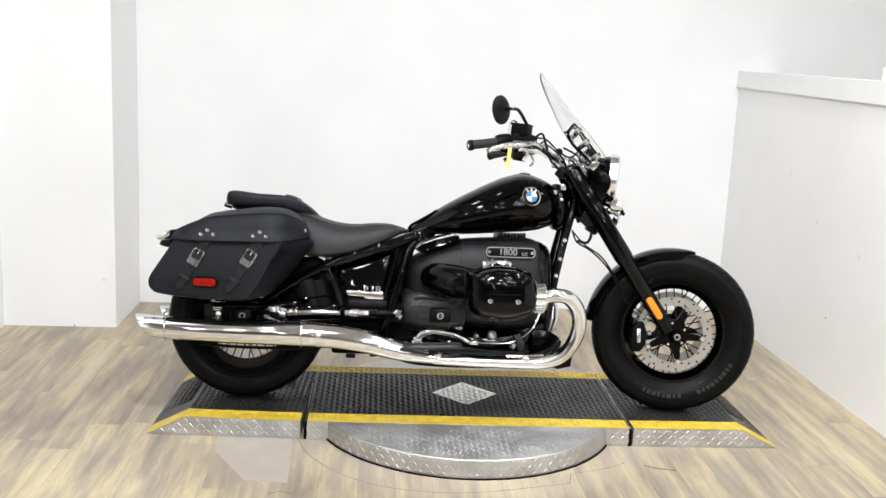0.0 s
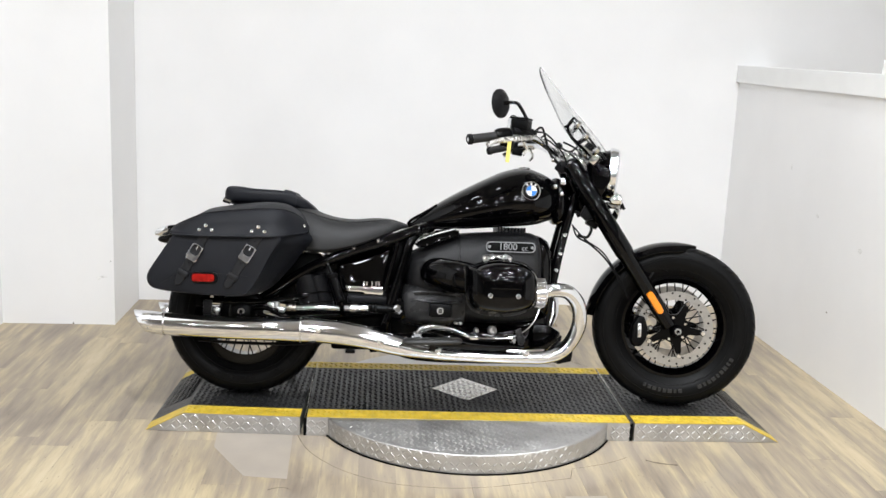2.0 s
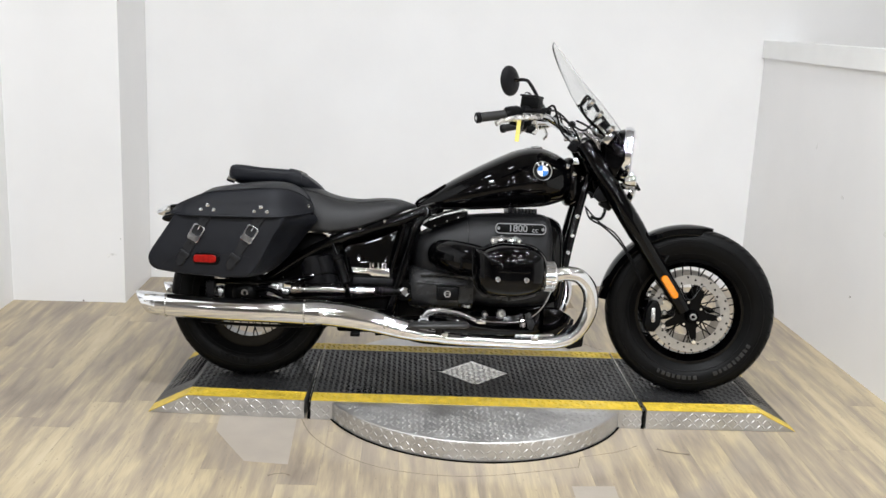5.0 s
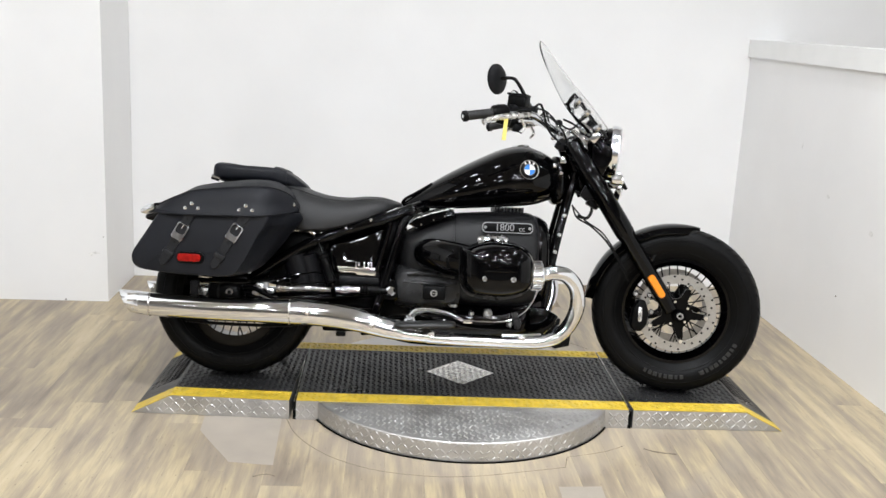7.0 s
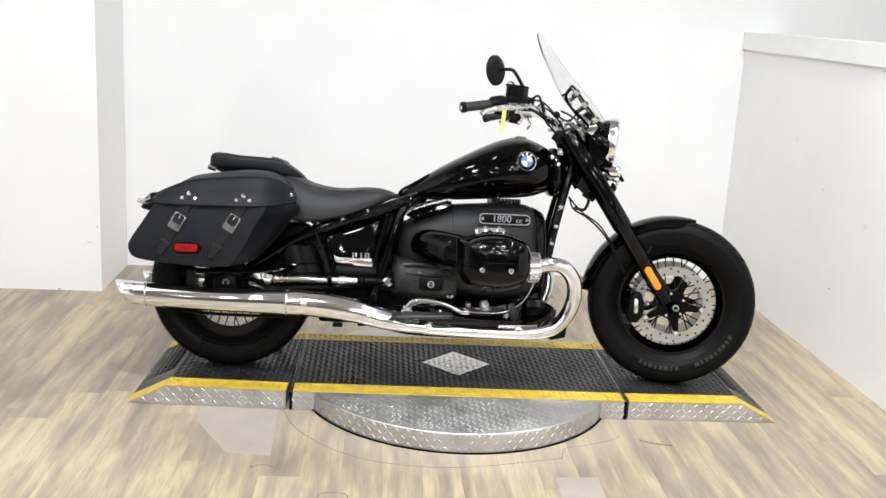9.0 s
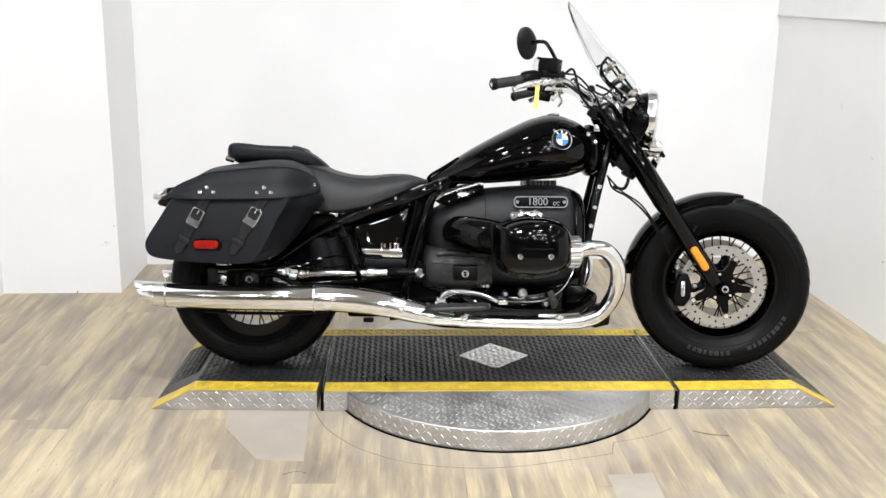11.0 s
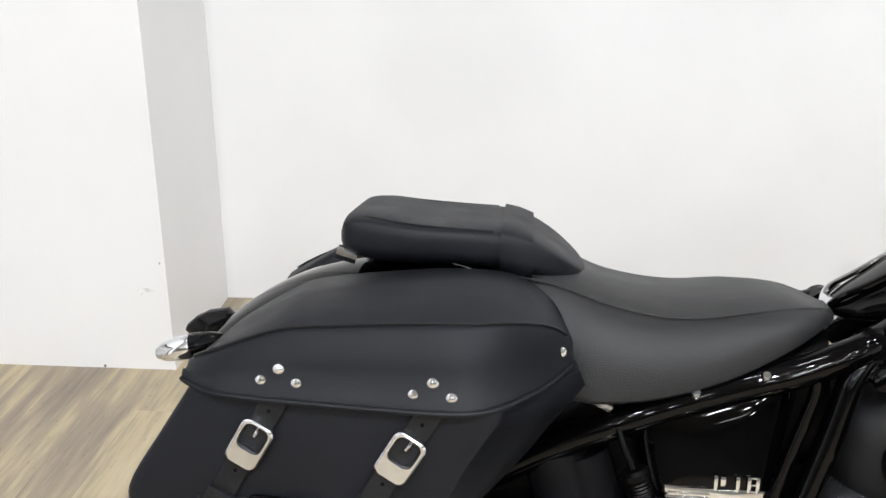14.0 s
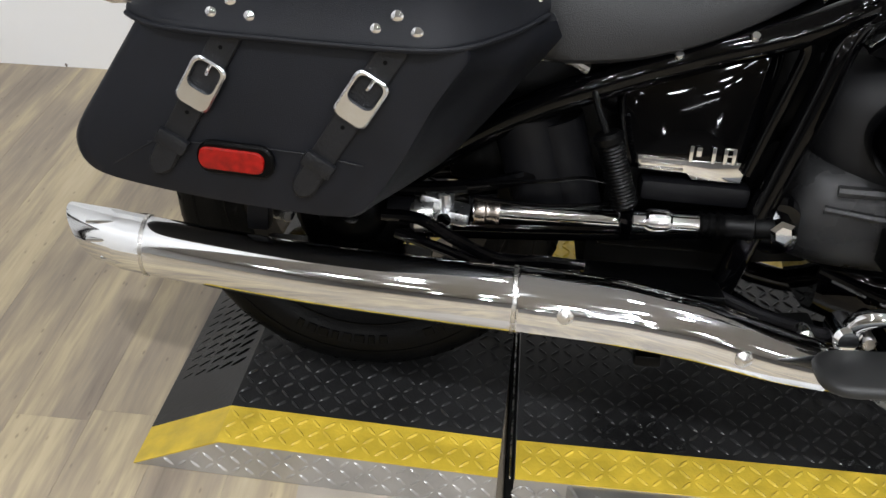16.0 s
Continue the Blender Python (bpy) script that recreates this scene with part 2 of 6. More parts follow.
LAMPGLASS = material("clear_lamp_glass", (0.9, 0.9, 0.9), 0.03, noise_scale=10, rough_vary=0.01)
LAMPGLASS.node_tree.nodes["Principled BSDF"].inputs["Transmission Weight"].default_value = 0.9
SCREEN = material("clear_acrylic", (0.95, 0.955, 0.955), 0.0)
SCREEN.node_tree.nodes["Principled BSDF"].inputs["Transmission Weight"].default_value = 1.0
SCREEN.node_tree.nodes["Principled BSDF"].inputs["IOR"].default_value = 1.12
MIRRORGLASS = material("mirror_glass", (0.85, 0.86, 0.87), 0.02, metal=1.0, noise_scale=5, rough_vary=0.005)
DIFFUSER = material("lamp_diffuser", (0.9, 0.9, 0.9), 0.5, noise_scale=5, vary=0.02)
DIFFUSER.node_tree.nodes["Principled BSDF"].inputs["Emission Color"].default_value = (1, 0.985, 0.96, 1)
DIFFUSER.node_tree.nodes["Principled BSDF"].inputs["Emission Strength"].default_value = 6.0


# ---- mesh helpers ----
RECORD = []


def finish(name, bm, mat, sharp=0.6):
    bmesh.ops.recalc_face_normals(bm, faces=bm.faces)
    for f in bm.faces:
        f.smooth = True
    for e in bm.edges:
        if len(e.link_faces) != 2 or e.calc_face_angle(0) > sharp:
            e.smooth = False
    me = bpy.data.meshes.new(name)
    bm.to_mesh(me)
    bm.free()
    me.materials.append(mat)
    return me


def part(name, bm, mat, parent=None, label="", sharp=0.6):
    ob = new(name, finish(name, bm, mat, sharp))
    if parent is not None:
        ob.parent = parent
    RECORD.append(ob)
    return tagged(ob, label)


def share(name, me, parent, m):
    ob = new(name, me)
    ob.parent = parent
    ob.matrix_local = m
    return ob


def put(bm, m):
    bm.transform(m)
    return bm


def loft(rings, caps=True, closed=False):
    bm = bmesh.new()
    vs = [[bm.verts.new(p) for p in r] for r in rings]
    n = len(rings[0])
    pairs = list(zip(vs, vs[1:])) + ([(vs[-1], vs[0])] if closed else [])
    for a, b in pairs:
        for i in range(n):
            bm.faces.new((a[i], a[(i + 1) % n], b[(i + 1) % n], b[i]))
    if caps and not closed:
        bm.faces.new(vs[0])
        bm.faces.new(vs[-1])
    return bm


def spline(pts, steps=5):
    """Catmull-Rom through points of any dimension."""
    P = [np.array(p, float) for p in pts]
    P = [2 * P[0] - P[1]] + P + [2 * P[-1] - P[-2]]
    out = []
    for i in range(1, len(P) - 2):
        for s in range(steps):
            t = s / steps
            a, b, c, d = P[i - 1], P[i], P[i + 1], P[i + 2]
            out.append(0.5 * (2 * b + (c - a) * t + (2 * a - 5 * b + 4 * c - d) * t * t + (3 * b - a - 3 * c + d) * t ** 3))
    out.append(P[-2])
    return out


def tube(pts, r, n=12, steps=5, caps=True):
    """A tube along points (x, y, z) or (x, y, z, radius)."""
    q = spline([(*p[:3], p[3] if len(p) > 3 else r) for p in pts], steps) if steps > 1 else [np.array((*p[:3], p[3] if len(p) > 3 else r), float) for p in pts]
    c = [Vector(p[:3]) for p in q]
    rings, up = [], None
    for i, p in enumerate(c):
        d = (c[min(i + 1, len(c) - 1)] - c[max(i - 1, 0)]).normalized()
        if up is None:
            up = d.orthogonal().normalized()
        up = (up - d * up.dot(d)).normalized()
        side = d.cross(up)
        rings.append([p + (up * math.cos(2 * math.pi * k / n) + side * math.sin(2 * math.pi * k / n)) * q[i][3] for k in range(n)])
    return loft(rings, caps)


def lathe(profile, at, axis, n=32, closed=False):
    """Turns (radius, height) pairs round an axis through at."""
    z = Vector(axis).normalized()
    x = z.orthogonal().normalized()
    y = z.cross(x)
    rings = [[Vector(at) + z * h + (x * math.cos(2 * math.pi * k / n) + y * math.sin(2 * math.pi * k / n)) * max(r, 1e-4) for k in range(n)] for r, h in profile]
    return loft(rings, not closed, closed)


def box(c, s, bevel=0.0, rot=(0, 0, 0), segs=2):
    bm = bmesh.new()
    bmesh.ops.create_cube(bm, size=1)
    bm.transform(Matrix.Diagonal((*s, 1)))
    if bevel:
        bmesh.ops.bevel(bm, geom=bm.edges[:], offset=bevel, segments=segs, affect="EDGES", profile=0.6)
    bm.transform(pose(*c, *rot))
    return bm


def prism(outline, y0, y1, bevel=0.003, segs=2):
    """An outline in x and z, given thickness along y."""
    bm = loft([[(x, y0, z) for x, z in outline], [(x, y1, z) for x, z in outline]])
    if bevel:
        bmesh.ops.recalc_face_normals(bm, faces=bm.faces)
        bmesh.ops.bevel(bm, geom=bm.edges[:], offset=bevel, segments=segs, affect="EDGES", profile=0.6)
    return bm


def superring(x, zlo, zhi, w, n=2.4, k=28, y=0.0, widest=0.5):
    """A rounded cross-section in y and z at x."""
    out, zc = [], zlo + (zhi - zlo) * widest
    for i in range(k):
        a = 2 * math.pi * i / k
        c, s = math.cos(a), math.sin(a)
        h = (zhi - zc) if s > 0 else (zc - zlo)
        out.append((x, y + w * math.copysign(abs(c) ** (2 / n), c), zc + h * math.copysign(abs(s) ** (2 / n), s)))
    return out


def hull(stations, n=2.4, k=28, steps=4, widest=0.5):
    """A body along x through stations (x, low z, high z, half width)."""
    return loft([superring(*s, n=n, k=k, widest=widest) for s in spline(stations, steps)])


def rounded(cx, cz, w, h, r, k=5):
    """A rounded rectangle as an outline in x and z."""
    out = []
    for sx, sz, a0 in ((1, 1, 0), (-1, 1, 90), (-1, -1, 180), (1, -1, 270)):
        for i in range(k):
            a = radians(a0 + 90 * i / (k - 1))
            out.append((cx + sx * (w / 2 - r) + r * math.cos(a), cz + sz * (h / 2 - r) + r * math.sin(a)))
    return out


def thing(name, label, category, m=None, group="", kind=""):
    e = new(name)
    e.empty_display_size = 0.1
    if m is not None:
        e.matrix_world = m
    return tagged(e, label, category, group, kind)


def slab(pts, z0, z1):
    """Straight-sided solid over a plan outline."""
    return loft([[(x, y, z0) for x, y in pts], [(x, y, z1) for x, y in pts]])


def letters(text, size, mat, m, parent, depth=0.0012):
    c = bpy.data.curves.new("letters", "FONT")
    c.body, c.size, c.extrude, c.align_x, c.align_y = text, size, depth, "CENTER", "CENTER"
    tmp = new("tmp", c)
    me = bpy.data.meshes.new_from_object(tmp.evaluated_get(bpy.context.evaluated_depsgraph_get()))
    bpy.data.objects.remove(tmp)
    bpy.data.curves.remove(c)
    me.materials.clear()
    me.materials.append(mat)
    return share("lettering", me, parent, m)


# ---- room ----
def structure(name, bm, mat, label):
    return tagged(part(name, bm, mat, None, label, sharp=0.3), category=name.split("_")[0], kind="structure")


XL, YB, YN = -2.203, 1.042, -17.5
XW, XE = -7.0, 8.0
HALL = [(XW - 0.1, YN - 0.1), (XE + 0.1, YN - 0.1), (XE + 0.1, 2.0), (XW - 0.1, 2.0)]
floor = structure("floor", slab(HALL, -0.12, -0.004), SUBFLOOR, "pale oak-look vinyl plank floor with worn scuffs")
ceiling = structure("ceiling", slab(HALL, CEIL, CEIL + 0.1), CEILING, "plain grey unseen ceiling, toned for reflections")
structure("wall_west", slab([(XL, YB + 0.6), (XL, -1.7), (XL - 0.14, -1.7), (XL - 0.14, YB + 0.6)], -0.004, CEIL), WALL, "white painted plain side wall")
# the grey hall walls are unseen, added to be mirrored in the bike
structure("wall_far_west", slab([(XW, YN), (XW, 2.0), (XW - 0.1, 2.0), (XW - 0.1, YN)], -0.004, CEIL), DARKWALL, "plain grey unseen side wall, added for reflections")
structure("wall_northwest", slab([(XW, 1.9), (XL - 0.14, 1.6), (XL - 0.14, 1.7), (XW, 2.0)], -0.004, CEIL), DARKWALL, "plain grey unseen wall beyond the bay, added for reflections")
structure("wall_chase", slab([(XL, YB - 0.012), (-1.662, YB + 0.006), (-1.662, 1.545), (XL, 1.545)], -0.004, CEIL), WALL, "white boxed-out wall beside the recess, lightly scuffed")
structure("wall_north", slab([(-1.70, 1.545), (1.655, 1.745), (1.80, 1.752), (1.80, 1.89), (-1.70, 1.69)], -0.004, CEIL), WALL, "white painted wall behind the motorcycle")
structure("wall_south", slab([(XW, YN), (XE, YN), (XE, YN - 0.1), (XW, YN - 0.1)], -0.004, CEIL), DARKWALL, "plain grey unseen far wall, added for reflections")
structure("wall_east", slab([(XE, YN), (XE + 0.1, YN), (XE + 0.1, 2.0), (XE, 2.0)], -0.004, CEIL), DARKWALL, "plain grey unseen side wall, added for reflections")
structure("wall_northeast", slab([(1.80, 1.752), (XE, 1.90), (XE, 2.0), (1.80, 1.89)], -0.004, CEIL), WALL, "white wall beyond the half-height partition")
structure("wall_partition", slab([(1.650, 1.744), (1.705, -0.30), (1.775, -2.6), (1.875, -2.6), (1.80, 1.752)], -0.004, 1.312), WALL, "white half-height partition wall with a ledge")
structure("trim_ledge", slab([(1.634, 1.742), (1.689, -0.30), (1.757, -2.62), (1.90, -2.62), (1.825, 1.752)], 1.312, 1.405), TRIM, "white painted ledge capping the half wall")
crate = part("storage_box", box((1.76, 0.16, 1.405 + 0.03), (0.09, 0.20, 0.06), 0.004), TRIM, None, "small white box lying on the wall ledge")
tagged(crate, category="box")


def strip_light(x, y, ln):
    t = thing("ceiling_light", "slim white ceiling strip light, switched on", "lamp", pose(x, y, CEIL), "ceiling strip lights")
    part("housing", box((0, 0, -0.030), (ln + 0.06, 0.13, 0.056), 0.006), TRIM, t)
    part("end_cap", box((ln / 2 + 0.036, 0, -0.032), (0.012, 0.134, 0.06), 0.003), PLASTIC, t)
    part("end_cap", box((-ln / 2 - 0.036, 0, -0.032), (0.012, 0.134, 0.06), 0.003), PLASTIC, t)
    part("diffuser", box((0, 0, -0.064), (ln, 0.11, 0.008), 0.002), DIFFUSER, t, "glowing white diffuser")


for lx, ly, ll, lw in STRIPS:
    strip_light(lx, ly, ll)


def spot_light():
    t = thing("spot_light", "small round white ceiling spot lamp, switched on", "lamp", pose(*SPOTS[0], CEIL), "ceiling spot lamps")
    part("can", lathe([(0.0, 0.0), (0.08, 0.0), (0.112, -0.02), (0.115, -0.10), (0.104, -0.10), (0.102, -0.09), (0.0, -0.09)], (0, 0, 0), (0, 0, 1), 24), TRIM, t)
    part("lens", lathe([(0.0, -0.098), (0.100, -0.098), (0.100, -0.092), (0.0, -0.092)], (0, 0, 0), (0, 0, 1), 24), DIFFUSER, t, "glowing white lens")
    return t


spot = spot_light()
for lx, ly in SPOTS[1:]:
    copy_thing(spot, pose(lx, ly, CEIL))


def mesh_screen():
    """Framed expanded-metal panel standing against the side wall."""
    t = thing("metal_grille", "blackened steel framed grille with diamond mesh against the wall", "grille", pose(XL + 0.002, 0, 0))
    y0, y1, z0, z1, w = -1.25, 0.186, 0.118, 1.308, 0.052
    for nm, c, s in (("stile", (0.022, y1 - w / 2, (z0 + z1) / 2), (0.04, w, z1 - z0)), ("stile", (0.022, y0 + w / 2, (z0 + z1) / 2), (0.04, w, z1 - z0)),
                     ("bottom_rail", (0.022, (y0 + y1) / 2, z0 + w / 2), (0.04, y1 - y0 - 2 * w, w)), ("top_rail", (0.022, (y0 + y1) / 2, z1 - w / 2), (0.04, y1 - y0 - 2 * w, w))):
        part(nm, box(c, s, 0.004), BLACKSTEEL, t)
    for c in ((y1 - 0.03, z1 - 0.03), (y0 + 0.03, z1 - 0.03), (y1 - 0.03, z0 + 0.03), (y0 + 0.03, z0 + 0.03), (y1 - 0.26, z0 + 0.03)):
        part("bolt", lathe([(0.0, 0.008), (0.006, 0.008), (0.009, 0.004), (0.009, 0)], (0.042, *c), (1, 0, 0), 10), STEEL, t)
    verts, faces = [], []
    a, b = (y1 - w, y0 + w), (z0 + w, z1 - w)
    hgt, pitch, slope = b[1] - b[0], 0.024, 0.42
    for sgn in (1, -1):
        c = a[1] * slope - hgt
        while c < a[0] * slope + hgt + 1.5:
            # a thin strand z = c + sgn*slope*y clipped to the opening
            pts = []
            for k in range(25):
                y = a[1] + (a[0] - a[1]) * k / 24
                z = c - 0.2 + sgn * slope * y
                if b[0] < z < b[1]:
                    pts.append((y, z))
            if len(pts) > 1:
                (ya, zA), (yb, zB) = pts[0], pts[-1]
                i = len(verts)
                for (y, z) in ((ya, zA), (yb, zB)):
                    verts += [(0.018, y, z - 0.0006), (0.018, y, z + 0.0006), (0.0192, y, z + 0.0006), (0.0192, y, z - 0.0006)]
                for f in ((0, 1, 5, 4), (1, 2, 6, 5), (2, 3, 7, 6), (3, 0, 4, 7)):
                    faces.append([i + v for v in f])
            c += pitch
    me = bpy.data.meshes.new("mesh_infill")
    me.from_pydata(verts, [], faces)
    me.materials.append(BLACKSTEEL)
    ob = new("mesh_infill", me)
    ob.parent = t
    tagged(ob, "thin crossed metal strands", kind="stuff")
    for fy in (y0 + 0.05, y0 + 0.55):
        part("foot", box((0.016, fy, z0 / 2), (0.03, 0.05, z0), 0.003), BLACKSTEEL, t)


mesh_screen()

# ---- drive-on turntable ----
H = 0.075


def lozenges(spots, normal_axis="z", size=0.028):
    """Raised tread bars at (x, y, z, turn); each is a small ridge."""
    verts, faces = [], []
    for x, y, z, turn in spots:
        c, s = math.cos(turn), math.sin(turn)
        i = len(verts)
        for u, v, h in ((-0.5, 0, 0), (-0.25, -0.13, 0), (0.25, -0.13, 0), (0.5, 0, 0), (0.25, 0.13, 0), (-0.25, 0.13, 0), (-0.24, 0, 0.10), (0.24, 0, 0.10)):
            a, b = (u * c - v * s) * size, (u * s + v * c) * size
            hh = h * size
            if normal_axis == "z":
                verts.append((x + a, y + b, z + hh))
            else:
                verts.append((x + a, y - hh, z + b))
        for f in ((0, 1, 6), (1, 2, 7, 6), (2, 3, 7), (3, 4, 7), (4, 5, 6, 7), (5, 0, 6)):
            faces.append([i + k for k in f])
    me = bpy.data.meshes.new("tread")
    me.from_pydata(verts, [], faces)
    return me


def tread(parent, mat, spots, axis="z", size=0.0228, drape=None):
    me = lozenges(spots, axis, size)
    if drape:
        for v in me.vertices:
            v.co.z += drape(v.co.x)
    me.materials.append(mat)
    ob = new("tread", me)
    ob.parent = parent
    return tagged(ob, kind="stuff")


def checker(x0, x1, y0, y1, z, pitch=0.0215, keep=lambda x, y: True):
    # a square grid of bars whose slant alternates from one to the next
    out, ny, nx = [], int((y1 - y0) / pitch), int((x1 - x0) / pitch)
    for j in range(ny + 1):
        for i in range(nx + 1):
            x, y = x0 + (x1 - x0 - nx * pitch) / 2 + i * pitch, y0 + (y1 - y0 - ny * pitch) / 2 + j * pitch
            if keep(x, y):
                zz = z(x) if callable(z) else z
                out.append((x, y, zz + 0.0005, radians(45 if (i + j) % 2 else -45)))
    return out


W, YEL, YC = 0.321, 0.077, -0.016


def end_ramp(sgn):
    # each ramp stands a little askew against the deck
    skew = Matrix.Translation((0.615 * sgn, YC, 0)) @ Matrix.Rotation(radians(-2.3 if sgn < 0 else 1.1), 4, "Z") @ Matrix.Translation((-0.615 * sgn, 0, 0))
    t = thing("loading_ramp", "black tread-plate end ramp with yellow edges and aluminium sides", "ramp", skew, "turntable end ramps")
    xa, xb, xc = 0.621 * sgn, 1.05 * sgn, 1.19 * sgn
    def zt(x):
        return H if abs(x) < 1.05 else H * (1.19 - abs(x)) / 0.14
    prof = [(xa, 0.001), (xa, H - 0.003), (xb, H - 0.003), (xc, 0.0015)]
    part("side_body", prism(prof, -W, W, 0), ALUPLATE, t, "bare aluminium tread-plate sides", 0.3)
    for nm, ya, yb, mat, lab in (("deck", -W + YEL, W - YEL, BLACKPLATE, "worn black tread-plate deck"), ("edge_stripe", -W - 0.001, -W + YEL, YELLOW, "yellow painted safety stripe"), ("edge_stripe", W - YEL, W + 0.001, YELLOW, "yellow painted safety stripe")):
        o = [(xa, H - 0.002), (xa, H), (xb, H), (xc, 0.003), (xc, 0.0012), (xb - 0.004 * sgn, H - 0.002)]
        part(nm, prism(o, ya, yb, 0), mat, t, lab, 0.2)
        lo, hi = min(xa, xb), max(xa, xb)
        tread(t, mat, checker(lo + 0.01, hi - 0.005, ya + 0.012, yb - 0.012, H))
        if nm == "edge_stripe":
            continue
        lo, hi = min(xb, xc), max(xb, xc)
        # slope bars only where the bike's shadow falls, with that shade in their colour
        slope = [(x, y, z, radians(28)) for x, y, z, a in checker(lo + 0.012, hi - 0.014, ya + 0.012, yb - 0.012, 0.0, 0.0235) if y > -0.14]
        tread(t, DARKGAP, slope, "z", 0.030, zt)
    lo, hi = min(xa, xc), max(xa, xc)
    face = [(x, -W, z, a) for x, z, _, a in checker(lo + 0.015, hi - 0.015, 0.012, H - 0.012, 0.0) if z < zt(x) - 0.012]
    tread(t, ALUPLATE, face, "y", 0.0225)
    return t


end_ramp(-1)
end_ramp(1)


def turntable():
    t = thing("motorcycle_turntable", "round aluminium tread-plate turntable with black deck and yellow edges", "turntable", pose(0, YC, 0))
    R, DY = 0.590, -0.055
    part("round_plate", lathe([(R - 0.004, 0.001), (R, 0.004), (R, H - 0.006), (R - 0.004, H - 0.003), (0.0, H - 0.003)], (-0.004, DY, 0), (0, 0, 1), 96), ALUPLATE, t, "bare aluminium tread-plate disc", 0.3)
    part("deck_base", box((0, 0, (H - 0.003) / 2 + 0.0006), (1.218, 2 * W, H - 0.003), 0), ALUPLATE, t)
    part("deck", box((0, 0, H - 0.001), (1.216, 2 * (W - YEL), 0.002)), BLACKPLATE, t, "worn black tread-plate deck")
    for s in (-1, 1):
        part("edge_stripe", box((0, s * (W - YEL / 2), H - 0.001), (1.216, YEL + 0.001, 0.002)), YELLOW, t, "yellow painted safety stripe")
        tread(t, YELLOW, checker(-0.6, 0.6, s * (W - YEL / 2) - 0.022, s * (W - YEL / 2) + 0.022, H))
    dia = lambda x, y: abs(x - 0.006) + abs(y + YC) < 0.134
    tread(t, BLACKPLATE, checker(-0.6, 0.6, -W + YEL + 0.012, W - YEL - 0.012, H, keep=lambda x, y: not dia(x, y)))
    part("diamond_plate", slab([(-0.127, -YC), (0.006, -0.133 - YC), (0.139, -YC), (0.006, 0.133 - YC)], H, H + 0.0012), STEEL, t, "scuffed bare metal diamond inlay")
    tread(t, ALUPLATE, checker(-0.13, 0.14, -0.13 - YC, 0.13 - YC, H + 0.0012, 0.0215, keep=lambda x, y: abs(x - 0.006) + abs(y + YC) < 0.116), "z", 0.0205)
    tread(t, ALUPLATE, [(sx * (0.545 + 0.0195 * i), -W - 0.0008, 0.014 + 0.0195 * j, radians(45 if (i + j) % 2 else -45)) for sx in (-1, 1) for i in range(4) for j in range(3)], "y", 0.0235)
    tread(t, ALUPLATE, checker(-0.62, 0.62, DY - R, -W, H - 0.003, keep=lambda x, y: (x + 0.004) ** 2 + (y - DY) ** 2 < (R - 0.016) ** 2 and y < -W - 0.012))
    rim = []
    for k in range(59):
        for j, z in enumerate((0.014, 0.0375, 0.061)):
            rim.append((-math.pi / 2 + (k - 29) * 0.0365, z, radians(45 if (j + k) % 2 else -45)))
    verts, faces = [], []
    for a, z, tn in rim:
        c, s, i = math.cos(tn), math.sin(tn), len(verts)
        for u, v, h in ((-0.5, 0, 0), (-0.25, -0.13, 0), (0.25, -0.13, 0), (0.5, 0, 0), (0.25, 0.13, 0), (-0.25, 0.13, 0), (-0.24, 0, 0.10), (0.24, 0, 0.10)):
            d, e, rr = (u * c - v * s) * 0.0205 / R, (u * s + v * c) * 0.0205, R + h * 0.0205
            verts.append((rr * math.cos(a + d) - 0.004, DY + rr * math.sin(a + d), z + e))
        for f in ((0, 1, 6), (1, 2, 7, 6), (2, 3, 7), (3, 4, 7), (4, 5, 6, 7), (5, 0, 6)):
            faces.append([i + k for k in f])
    me = bpy.data.meshes.new("tread")
    me.from_pydata(verts, [], faces)
    me.materials.append(ALUPLATE)
    ob = new("tread", me)
    ob.parent = t
    tagged(ob, kind="stuff")
    for s in (-1, 1):
        part("joint_edge", box((s * 0.6155, 0, H - 0.004), (0.0028, 2 * W - 0.004, 0.004), 0.0008, segs=1), STEEL, t, "thin bright metal edge in the joint")
        # solid near-black filler paints the depth of the open joint
        part("joint_gap", box((s * 0.615, 0, (H - 0.006) / 2), (0.0115, 2 * W - 0.002, H - 0.007)), DARKGAP, t, "near-black filler for the shade in the joint beside the end ramp")
    # near-black ring paints the thin shadow line at the plate's foot
    part("floor_seal", lathe([(R + 0.006, 0.0), (R + 0.006, 0.004), (R - 0.01, 0.004), (R - 0.01, 0.0)], (-0.004, DY, 0), (0, 0, 1), 96, True), DARKGAP, t)


turntable()

# ---- motorcycle: x forward, y to its left, z up from the tyres; it leans on its side stand ----
bike = thing("motorcycle", "black cruiser motorcycle with chrome exhaust leaning on its stand", "motorcycle", pose(0, -0.115, H + 0.002, -11))
# the front end is turned a little to the right about the tilted steering head
HEAD, UP = Vector((0.365, 0, 0.935)), Vector((-0.09, 0, 0.19)).normalized()
STEER = Matrix.Translation(HEAD) @ Matrix.Rotation(radians(-12), 4, UP) @ Matrix.Translation(-HEAD)
OTHER = STEER @ Matrix.Diagonal((1, -1, 1, 1)) @ STEER.inverted()


BAR = Matrix.Translation(HEAD) @ Matrix.Rotation(radians(-4.2), 4, "X") @ Matrix.Translation(-HEAD) @ OTHER


